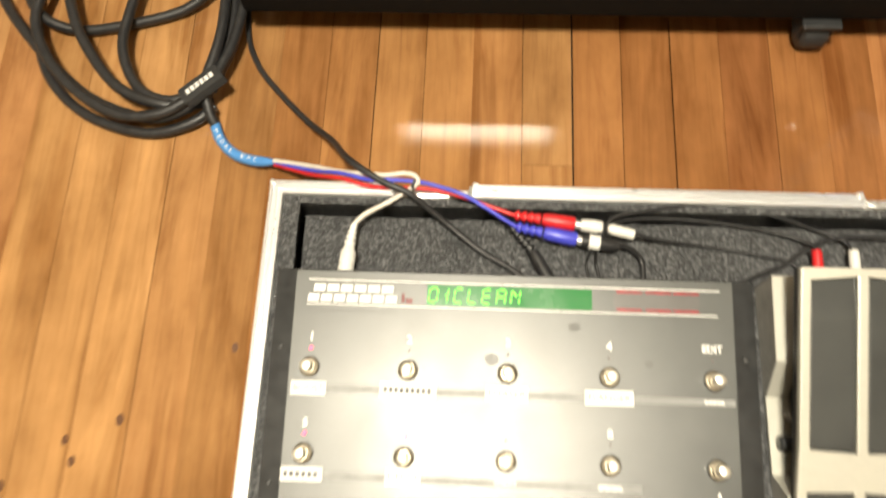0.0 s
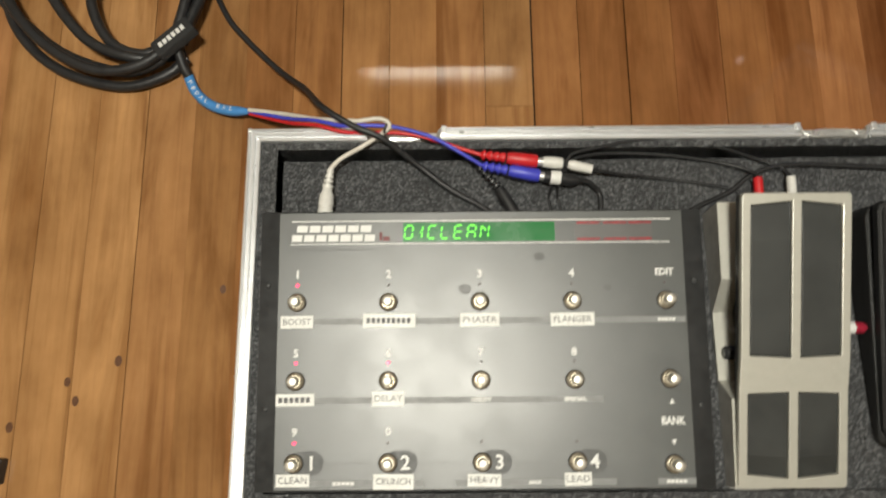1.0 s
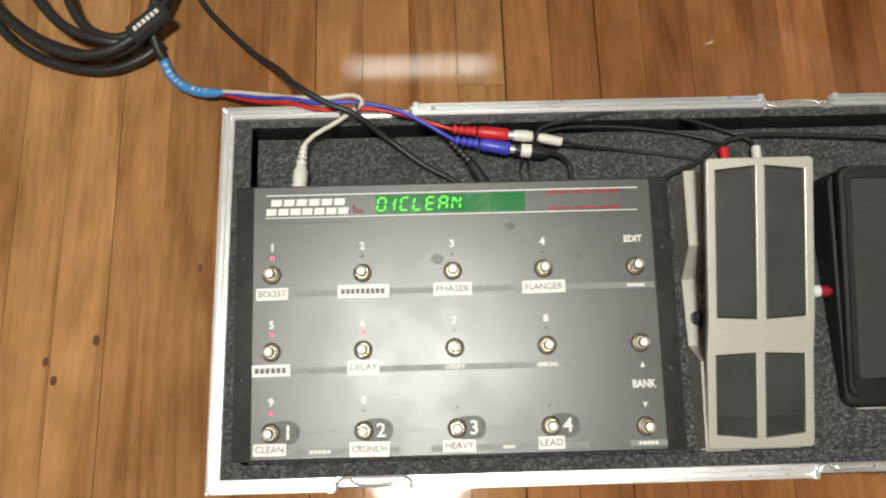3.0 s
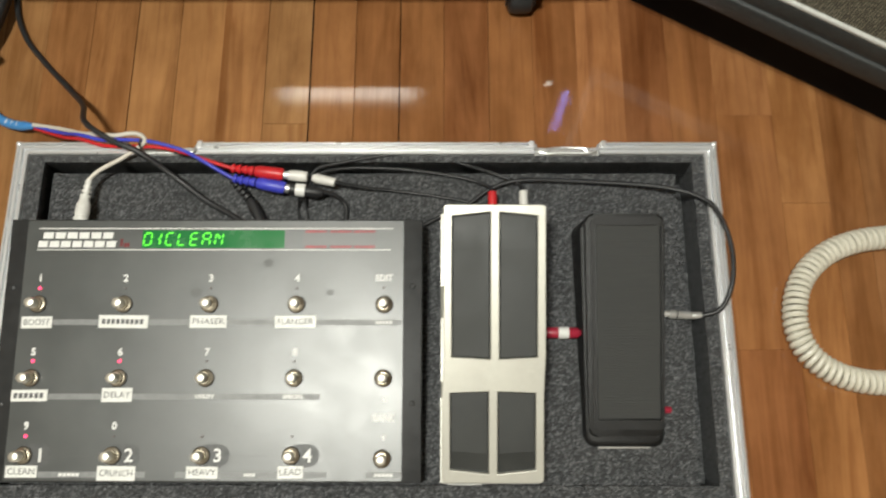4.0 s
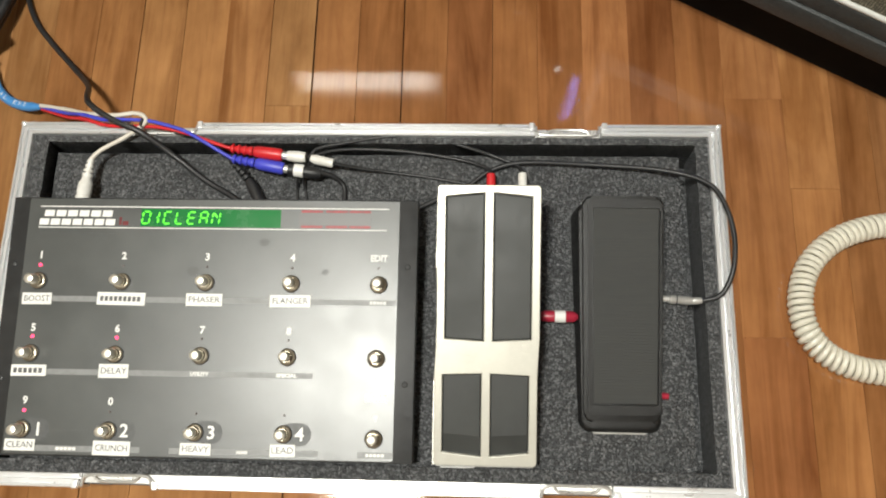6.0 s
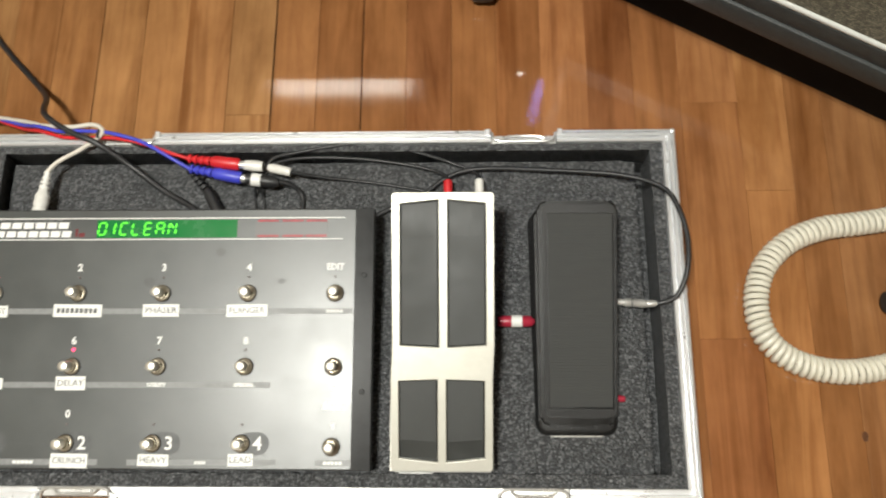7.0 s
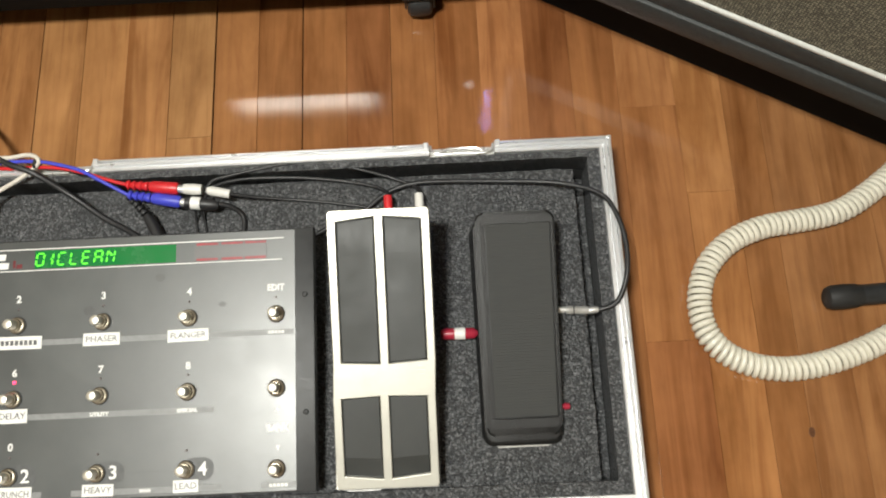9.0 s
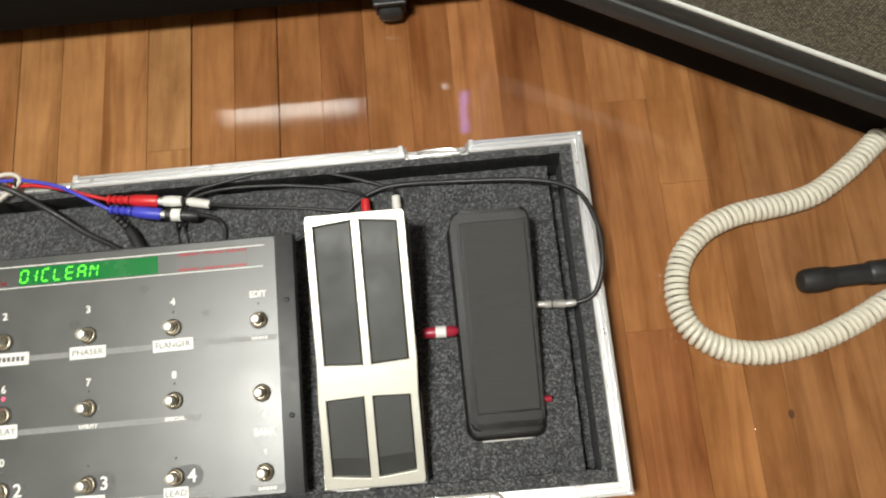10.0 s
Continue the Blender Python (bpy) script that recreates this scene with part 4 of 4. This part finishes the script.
# ---- cable loom ----
snake = thing("cable_loom", pose(0, 0, 0), "coiled black multicore cable tied with a strap on the floor", "cable")
loops = [
    [(-0.345, 0.284, 0.014), (-0.372, 0.262, 0.012), (-0.425, 0.250, 0.009), (-0.500, 0.272, 0.009), (-0.556, 0.322, 0.010), (-0.585, 0.395, 0.012), (-0.59, 0.47, 0.014), (-0.55, 0.55, 0.014), (-0.46, 0.575, 0.014), (-0.37, 0.53, 0.014), (-0.332, 0.45, 0.016), (-0.330, 0.37, 0.022), (-0.346, 0.300, 0.030)],
    [(-0.350, 0.300, 0.022), (-0.385, 0.272, 0.020), (-0.430, 0.266, 0.018), (-0.505, 0.296, 0.020), (-0.585, 0.370, 0.022), (-0.640, 0.440, 0.012), (-0.66, 0.52, 0.012), (-0.60, 0.60, 0.012), (-0.48, 0.62, 0.012), (-0.37, 0.56, 0.014), (-0.326, 0.45, 0.030), (-0.326, 0.37, 0.032), (-0.345, 0.305, 0.034)],
    [(-0.355, 0.305, 0.030), (-0.392, 0.284, 0.026), (-0.435, 0.300, 0.026), (-0.462, 0.350, 0.028), (-0.462, 0.405, 0.028), (-0.45, 0.47, 0.028), (-0.41, 0.52, 0.028), (-0.36, 0.49, 0.032), (-0.343, 0.43, 0.040), (-0.341, 0.365, 0.040), (-0.352, 0.310, 0.036)],
    [(-0.350, 0.292, 0.010), (-0.395, 0.276, 0.030), (-0.455, 0.296, 0.032), (-0.500, 0.345, 0.034), (-0.530, 0.400, 0.036), (-0.545, 0.46, 0.030), (-0.53, 0.53, 0.030), (-0.45, 0.55, 0.028), (-0.37, 0.51, 0.026), (-0.337, 0.43, 0.026), (-0.336, 0.37, 0.026), (-0.349, 0.300, 0.022)],
    [(-0.360, 0.45, 0.024), (-0.40, 0.42, 0.012), (-0.460, 0.400, 0.010), (-0.530, 0.388, 0.010), (-0.575, 0.400, 0.022), (-0.60, 0.44, 0.024), (-0.60, 0.50, 0.024)],
    [(-0.352, 0.296, 0.036), (-0.40, 0.266, 0.030), (-0.46, 0.266, 0.028), (-0.53, 0.312, 0.030), (-0.575, 0.385, 0.032), (-0.565, 0.46, 0.034)],
]
for pts in loops:
    part("cable_turn", sweep(spline(pts, 0.010), 0.0064, 12), CABLE, snake, smooth=True)
st = part("strap", prism(rounded(-0.0125, 0.0125, -0.027, 0.027, 0.003, 3), -0.006, 0.006, 0.003, 2), STRAP, snake, "black hook-and-loop strap", smooth=True)
st.matrix_basis = pose(-0.353, 0.296, 0.041, 6, -10, -52)
for k in range(6):
    b = part("bar", box(-0.0035, 0.0035, -0.019 + k * 0.0065, -0.0145 + k * 0.0065, 0.0058, 0.0064), PRINT, st)
part("tail", sweep(spline([(-0.353, 0.290, 0.030), (-0.347, 0.270, 0.018), (-0.343, 0.262, 0.012)], 0.005), 0.0062, 12), CABLE, snake, smooth=True)
SLV = spline([(-0.344, 0.264, 0.011), (-0.335, 0.244, 0.009), (-0.318, 0.227, 0.010), (-0.294, 0.216, 0.014), (-0.264, 0.2105, 0.022)], 0.004)
part("sleeve", sweep(SLV, lambda f: 0.0062 if f < 0.85 else 0.0062 - 0.02 * (f - 0.85), 12), SLEEVE, snake, "sky blue shrink sleeve", smooth=True)
word = "PEDAL END"
for k, ch in enumerate(word):
    if ch != " ":
        f = 0.16 + 0.64 * k / (len(word) - 1)
        i = int(f * (len(SLV) - 1))
        p, q = SLV[i], SLV[i + 1]
        lettering(ch, pose(p.x, p.y, p.z + 0.0062, 0, 0, math.degrees(math.atan2(q.y - p.y, q.x - p.x))), 0.0052, PRINT, snake, 0.0042)

cable("data_cable", [(-0.264, 0.2115, 0.024), (-0.213, 0.194, 0.050), (-0.177, 0.178, 0.074), (-0.151, 0.170, 0.089), (-0.125, 0.166, 0.0955), (-0.108, 0.168, 0.097), (-0.096, 0.166, 0.0965), (-0.092, 0.159, 0.094),
                     (-0.103, 0.153, 0.088), (-0.122, 0.141, 0.085), (-0.146, 0.127, 0.084), (-0.156, 0.1165, 0.083)], 0.0026, CABLE_WHITE, "thin cream data cable from the loom to the controller")
cable("red_signal_cable", [(-0.264, 0.2085, 0.020), (-0.212, 0.184, 0.050), (-0.174, 0.168, 0.080), (-0.140, 0.158, 0.0835), (-0.097, 0.156, 0.087), (-0.073, 0.154, 0.087), (-0.043, 0.147, 0.086), (-0.020, 0.139, 0.085),
                           (0.006, 0.1310, 0.083)], 0.0022, CABLE_RED, "thin red signal cable from the loom")
cable("blue_signal_cable", [(-0.264, 0.2105, 0.022), (-0.213, 0.188, 0.053), (-0.174, 0.172, 0.084), (-0.144, 0.162, 0.092), (-0.125, 0.162, 0.093), (-0.097, 0.161, 0.093), (-0.079, 0.158, 0.093), (-0.049, 0.150, 0.090),
                            (-0.026, 0.138, 0.088), (-0.008, 0.128, 0.084), (0.008, 0.1195, 0.080)], 0.0022, CABLE_BLUE, "thin blue signal cable from the loom")
part("cable_tie", lathe((-0.0975, 0.1600, 0.0905), (-0.0950, 0.1592, 0.0905), [(0, 0.0070), (1, 0.0070)], 16), CABLE, None)
tagged(bpy.data.objects["cable_tie"], "thin black tie round the signal cables", "cable tie")


def signal_plug(p0, p1, material, label):
    pg = thing("signal_plug", pose(0, 0, 0), label, "plug", "plugs of the cable loom")
    a, b = Vector(p0), Vector(p1)
    m = a.lerp(b, 0.46)
    ribs = []
    for k in range(4):
        ribs += [(k / 4, 0.0030 + 0.0005 * k), (k / 4 + 0.1, 0.0056), (k / 4 + 0.16, 0.0056), (k / 4 + 0.2, 0.0032 + 0.0005 * k)]
    part("strain_relief", lathe(a, m, ribs, 16), material, pg, smooth=True)
    part("body", lathe(m, b, [(0, 0.0056), (0.15, 0.0070), (0.9, 0.0074), (1, 0.0064)], 18), material, pg, smooth=True)
    part("ferrule", lathe(b, b + (b - a).normalized() * 0.006, [(0, 0.0046), (1, 0.0046)], 16), ZINC, pg, smooth=True)


signal_plug((0.006, 0.1310, 0.083), (0.067, 0.1235, 0.081), CABLE_RED, "red moulded signal plug with ribbed strain relief")
signal_plug((0.008, 0.1195, 0.080), (0.069, 0.1085, 0.077), CABLE_BLUE, "blue moulded signal plug with ribbed strain relief")
cp = thing("cable_coupler", pose(0, 0, 0), "black cable coupler wrapped in white tape", "coupler")
part("body", lathe((0.074, 0.1080, 0.076), (0.112, 0.1035, 0.074), [(0, 0.0068), (0.8, 0.0070), (1, 0.0040)], 18), CABLE, cp, smooth=True)
part("tape", lathe((0.0810, 0.1072, 0.076), (0.0920, 0.1060, 0.0755), [(0, 0.0076), (1, 0.0076)], 18), PAPER, cp, "white paper tape flag", smooth=True)
cw = thing("cable_coupler", pose(0, 0, 0), "white moulded coupler with a pale tip", "coupler")
part("body", lathe((0.073, 0.1230, 0.081), (0.094, 0.1215, 0.080), [(0, 0.0058), (0.5, 0.0066), (1, 0.0058)], 18), PLUG_WHITE, cw, smooth=True)
part("tip", lathe((0.100, 0.1205, 0.080), (0.126, 0.1150, 0.078), [(0, 0.0040), (0.2, 0.0056), (1, 0.0052)], 18), PLUG_WHITE, cw, smooth=True)
bp = thing("moulded_plug", pose(0, 0, 0), "black moulded plug in the back of the controller", "plug")
part("strain_relief", lathe((0.004, 0.1220, 0.070), (0.026, 0.0980, 0.066), [(v, r) for k in range(5) for v, r in ((k / 5, 0.0022), (k / 5 + 0.03, 0.0046 + 0.0002 * k), (k / 5 + 0.12, 0.0046 + 0.0002 * k), (k / 5 + 0.15, 0.0022))] + [(1, 0.0046)], 14), CABLE, bp, smooth=True)
part("body", lathe((0.026, 0.0980, 0.066), (0.048, 0.0590, 0.066), [(0, 0.0052), (0.2, 0.0066), (1, 0.0068)], 16), CABLE, bp, smooth=True)

cable("black_lead", [(-0.325, 0.50, 0.010), (-0.322, 0.40, 0.006), (-0.304, 0.348, 0.006), (-0.274, 0.310, 0.006), (-0.232, 0.267, 0.012), (-0.196, 0.230, 0.042), (-0.166, 0.1850, 0.090), (-0.130, 0.160, 0.0945),
                     (-0.100, 0.148, 0.090), (-0.064, 0.126, 0.068), (-0.028, 0.100, 0.056), (0.006, 0.080, 0.058), (0.030, 0.060, 0.062)], 0.0036, CABLE, "black lead crossing the case edge into the controller")
cable("plug_lead", [(-0.060, 0.1500, 0.086), (-0.03, 0.1440, 0.080), (-0.012, 0.1340, 0.072), (0.004, 0.1220, 0.070)], 0.0022, CABLE, "thin black lead running with the coloured cables")
cable("wah_lead", [(0.535, -0.0386, 0.0722), (0.546, -0.0375, 0.0755), (0.558, -0.031, 0.081), (0.568, -0.006, 0.089), (0.571, 0.032, 0.090), (0.563, 0.070, 0.088), (0.547, 0.094, 0.083), (0.502, 0.112, 0.072), (0.420, 0.121, 0.064),
                    (0.345, 0.123, 0.064), (0.308, 0.114, 0.062), (0.278, 0.093, 0.060), (0.245, 0.0780, 0.060), (0.212, 0.0600, 0.062)], 0.0028, CABLE, "black lead looping from the wah pedal over the case edge")
cable("patch_lead", [(0.126, 0.1150, 0.078), (0.160, 0.1130, 0.066), (0.200, 0.1110, 0.058), (0.250, 0.1040, 0.052), (0.290, 0.094, 0.050), (0.300, 0.070, 0.052)], 0.0019, CABLE, "thin black patch lead to the volume pedal")
cable("patch_lead", [(0.098, 0.1180, 0.078), (0.104, 0.1320, 0.078), (0.137, 0.1420, 0.074), (0.185, 0.1510, 0.072), (0.225, 0.1530, 0.071), (0.270, 0.1430, 0.068), (0.310, 0.1320, 0.062), (0.340, 0.1180, 0.064), (0.3445, 0.1035, 0.070)], 0.0021, CABLE, "thin black patch lead to the volume pedal")
cable("patch_lead", [(0.096, 0.1120, 0.076), (0.106, 0.1280, 0.072), (0.140, 0.1375, 0.066), (0.200, 0.1375, 0.062), (0.255, 0.1310, 0.060), (0.290, 0.1220, 0.062), (0.306, 0.1120, 0.068), (0.308, 0.1050, 0.071)], 0.0021, CABLE, "thin black patch lead to the volume pedal")
cable("patch_lead", [(0.112, 0.1050, 0.074), (0.125, 0.1030, 0.068), (0.136, 0.0950, 0.056), (0.138, 0.0800, 0.052), (0.134, 0.0600, 0.056)], 0.0030, CABLE, "short black patch lead into the controller")
cable("patch_lead", [(0.084, 0.1000, 0.070), (0.081, 0.0900, 0.055), (0.083, 0.0750, 0.050), (0.086, 0.0600, 0.055)], 0.0016, CABLE, "short black patch lead into the controller")
cable("patch_lead", [(0.090, 0.1000, 0.070), (0.091, 0.0900, 0.056), (0.094, 0.0750, 0.050), (0.098, 0.0600, 0.055)], 0.0016, CABLE, "short black patch lead into the controller")

# ---- floor things ----
coil_way = spline([(x, y, 0.0152) for x, y in ((1.12, 0.215), (1.04, 0.196), (0.960, 0.153), (0.919, 0.122), (0.886, 0.099), (0.854, 0.081), (0.824, 0.073), (0.789, 0.068), (0.753, 0.063), (0.716, 0.049),
                                               (0.688, 0.026), (0.672, -0.001), (0.666, -0.035), (0.673, -0.066), (0.692, -0.088), (0.722, -0.102), (0.760, -0.107), (0.801, -0.102), (0.843, -0.090),
                                               (0.880, -0.075), (0.909, -0.061), (0.96, -0.043), (1.04, -0.03))], 0.0006)


def helix(path, R, pitch, step=10):
    """A coil wound round a way."""
    out, s, ang = [], 0.0, 0.0
    nrm = Vector((0, 0, 1))
    last = path[0]
    seglen = pitch / step
    acc = 0.0
    for i in range(1, len(path) - 1):
        t = (path[i + 1] - path[i - 1]).normalized()
        acc += (path[i] - last).length
        last = path[i]
        if acc >= seglen:
            acc -= seglen
            ang += 2 * math.pi / step
            n = (nrm - t * nrm.dot(t)).normalized()
            out.append(path[i] + R * (math.cos(ang) * n + math.sin(ang) * t.cross(n)))
    return out


tagged(part("coiled_cable", sweep(helix(coil_way, 0.0115, 0.0076, 12), 0.0034, 7), COIL, None, smooth=True), "cream coiled telephone-style cable curving over the floor", "coiled cable")

leg = thing("stand_leg", pose(0, 0, 0), "black stand leg with a rubber foot lying on the floor", "stand")
part("tube", rod((0.845, -0.0255, 0.0150), (1.30, -0.009, 0.0150), 0.0124), BLACK_PAINT, leg, smooth=True)
part("rubber_foot", lathe((0.813, -0.0270, 0.0150), (0.855, -0.0252, 0.0150), [(0, 0.008), (0.06, 0.0122), (0.2, 0.0144), (0.5, 0.0149), (0.85, 0.0142), (0.92, 0.0128), (1, 0.0124)], 24), RUBBER_RING, leg, "black rubber foot", smooth=True)
part("collar", lathe((0.895, -0.0237, 0.0150), (0.930, -0.0224, 0.0150), [(0, 0.0125), (0.1, 0.0145), (0.9, 0.0145), (1, 0.0125)], 20), PLASTIC, leg, smooth=True)

blk = thing("wooden_block", pose(-0.565, -0.195, 0, 0, 0, -4), "small dark stained wooden block on the floor", "block")
part("block_body", box(-0.060, 0.052, -0.0135, 0.0135, 0.0, 0.016, 0.002), PLASTIC, blk)

# ---- speaker cabinet ----
AMP = pose(0.4700, 0.3724, 0, 0, 0, math.degrees(math.atan2(-0.487, 0.873)))
amp = thing("speaker_cabinet", AMP, "black vinyl speaker cabinet with pale piping and woven grille cloth", "speaker cabinet")
AW, AD, AH = 0.74, 0.30, 0.56
part("shell_bottom", box(0, AW, 0.0, AD, 0.111, 0.143, 0.005), TOLEX, amp, smooth=True)
part("shell_top", box(0, AW, 0.0, AD, AH - 0.02, AH, 0.005), TOLEX, amp, smooth=True)
part("shell_side", box(0, 0.02, 0.002, AD, 0.146, AH - 0.018, 0.003), TOLEX, amp)
part("shell_side", box(AW - 0.02, AW, 0.002, AD, 0.146, AH - 0.018, 0.003), TOLEX, amp)
part("back_panel", box(0.02, AW - 0.02, AD - 0.02, AD - 0.004, 0.146, AH - 0.02), TOLEX, amp)
part("baffle_frame", box(0.02, AW - 0.02, 0.004, 0.018, 0.1425, 0.1685, 0.003), TOLEX, amp, smooth=True)
part("piping", rod((0.022, 0.0075, 0.1718), (AW - 0.022, 0.0075, 0.1718), 0.0036, seg=12), TRIM, amp, "pale silver piping", smooth=True)
part("grille_cloth", box(0.02, AW - 0.02, 0.0075, 0.014, 0.1735, AH - 0.03, 0.001), GRILLE, amp, "woven grey-brown grille cloth")
# added black box that stands for the shadow beneath the cabinet
part("plinth", box(0.0, AW - 0.02, 0.044, AD - 0.02, 0.0, 0.1112, 0.002), RACK_AND_SHADE, amp, "black box for the shade under the raised cabinet")

# ---- low rack case on castors ----
rack = thing("rack_case", pose(0, 0, 0), "low black rack case standing on castors", "rack case")
part("body", box(-0.312, 0.462, 0.388, 0.80, 0.052, 0.224, 0.004), RACK_AND_SHADE, rack, smooth=True)
# unseen holder, added to carry the blue light at the height of its reflection
part("control_panel", box(0.425, 0.462, 0.388, 0.46, 0.2235, 0.405, 0.003), RACK_AND_SHADE, rack, "unseen black holder added for the blue light", smooth=True)
part("blue_light", box(0.4480, 0.4505, 0.3850, 0.3883, 0.230, 0.385, 0.001), BLUE_LED, rack, "lit blue indicator light", smooth=True)
# unseen blades, added to cut off the lights' floor reflection from the left
for x0, x1 in ((0.4095, 0.4120), (0.4370, 0.4395), (0.4575, 0.4600)):
    part("bezel", box(x0, x1, 0.3700, 0.3888, 0.190, 0.395, 0.0008), RACK_AND_SHADE, rack, "unseen black blade added to block the lights sideways")
part("white_light", box(0.4145, 0.4187, 0.3845, 0.3883, 0.200, 0.206, 0.001), WHITE_LED, rack, "lit white indicator light", smooth=True)


def castor(x, y):
    c = part("castor", box(x - 0.022, x + 0.022, y - 0.018, y + 0.026, 0.0455, 0.0522, 0.002), PLASTIC, rack, "black castor")
    for s in (-1, 1):
        part("fork", box(x + s * 0.0185 - 0.0015, x + s * 0.0185 + 0.0015, y - 0.012, y + 0.014, 0.018, 0.047, 0.0006), PLASTIC, c)
    part("wheel", lathe((x - 0.016, y, 0.0222), (x + 0.016, y, 0.0222), [(0, 0.017), (0.1, 0.0208), (0.3, 0.022), (0.7, 0.022), (0.9, 0.0208), (1, 0.017)], 28), PLASTIC, c, "grey-black castor wheel", smooth=True)


for x, y in ((0.352, 0.396), (0.352, 0.74), (-0.26, 0.47), (-0.26, 0.74)):
    castor(x, y)

# ---- floor boards ----
for x, y, r in ((-0.402, -0.080, 0.0042), (-0.457, -0.103, 0.0036), (-0.446, -0.124, 0.0038), (-0.516, -0.152, 0.0040), (-0.289, 0.001, 0.0036), (0.779, -0.178, 0.0038)):
    kn = part("knot", prism([(x + r * math.cos(a), y + 1.5 * r * math.sin(a)) for a in np.linspace(0, 5.8, 12)], 0.0001, 0.0003), KNOT, floor)
random.seed(11)
PITCH, EDGE = 0.0586, -0.159
OPEN_SEAMS = {0: 0.0011, 1: 0.0010, 4: 0.0014, 6: 0.0008, 3: 0.0004, -6: 0.0007, -3: 0.0004}
# tint of single board rows, counted from the left
BOARD_TINT = {6: (0.96, 0.86, 0.80), 7: (0.86, 0.74, 0.68), 8: (1.16, 1.06, 1.0), 9: (1.16, 1.04, 0.98), 10: (1.12, 1.02, 0.98), 11: (0.84, 0.72, 0.66), 12: (0.90, 0.76, 0.70), 13: (1.12, 1.00, 0.94),
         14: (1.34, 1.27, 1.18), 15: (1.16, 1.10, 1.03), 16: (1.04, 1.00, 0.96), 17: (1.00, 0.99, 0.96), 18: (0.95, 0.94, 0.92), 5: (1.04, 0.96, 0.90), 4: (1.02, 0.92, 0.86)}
far = bmesh.new()


def board(x0, x1, y0, y1, k=None):
    """One strip: chamfered top edges, origin at its middle."""
    g, c, h = random.choice((0.00004, 0.00006, 0.00008, 0.0001, 0.0003)), 0.00022, 0.0125
    x0, x1, y0, y1 = x0 + OPEN_SEAMS.get(k, g), x1 - g, y0 + g, y1 - g
    cx, cy = (x0 + x1) / 2, (y0 + y1) / 2
    lo = [(x0, y0), (x1, y0), (x1, y1), (x0, y1)]
    hi = [(x0 + c, y0 + c), (x1 - c, y0 + c), (x1 - c, y1 - c), (x0 + c, y1 - c)]
    vs = [(x - cx, y - cy, -h) for x, y in lo] + [(x - cx, y - cy, -c) for x, y in lo] + [(x - cx, y - cy, 0) for x, y in hi]
    fs = [(8, 9, 10, 11)] + [(a, (a + 1) % 4, 4 + (a + 1) % 4, 4 + a) for a in range(4)] + [(4 + a, 4 + (a + 1) % 4, 8 + (a + 1) % 4, 8 + a) for a in range(4)]
    return cx, cy, vs, fs


SET_ENDS = {14: (0.117,), 13: (-0.067, 0.236), 3: (0.224,)}
k = -33
while EDGE + k * PITCH < RX1 - 0.06:
    x0, x1 = EDGE + k * PITCH + random.uniform(-0.0008, 0.0008), EDGE + (k + 1) * PITCH
    if k == 13:
        x0, x1 = EDGE + 13 * PITCH, 0.6745
    if k == 14:
        x0, x1 = 0.6745, 0.7345
    if k == 15:
        x0 = 0.7345
    y = RY0
    ends = []
    y += random.uniform(0.1, 0.9)
    while y < RY1 - 0.15:
        ends.append(y)
        y += random.uniform(0.55, 1.35)
    ends = [e for e in ends if not -0.34 < e < 0.46] + list(SET_ENDS.get(k, ()))
    ends = [RY0] + sorted(ends) + [RY1]
    for a, b in zip(ends, ends[1:]):
        cx, cy, vs, fs = board(x0, x1, a, b, k)
        near = -0.80 < cx < 1.12 and b > -0.5 and a < 0.62
        if near:
            me = bpy.data.meshes.new("plank")
            me.from_pydata(vs, [], fs)
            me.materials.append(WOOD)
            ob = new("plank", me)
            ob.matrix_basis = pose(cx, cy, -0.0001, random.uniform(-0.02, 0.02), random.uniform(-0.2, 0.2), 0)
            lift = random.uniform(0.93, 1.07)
            # left of the case: lighter tan, with the brighter floor glow put into the tint
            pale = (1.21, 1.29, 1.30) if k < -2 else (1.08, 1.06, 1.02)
            ob.color = (*(lift * c for c in BOARD_TINT.get(k, pale)), 1)
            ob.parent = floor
        else:
            vv = [far.verts.new((v[0] + cx, v[1] + cy, v[2])) for v in vs]
            for f in fs:
                far.faces.new([vv[i] for i in f])
    k += 1
rest = part("far_planks", far, WOOD_FAR, floor)
tagged(rest, kind="stuff")
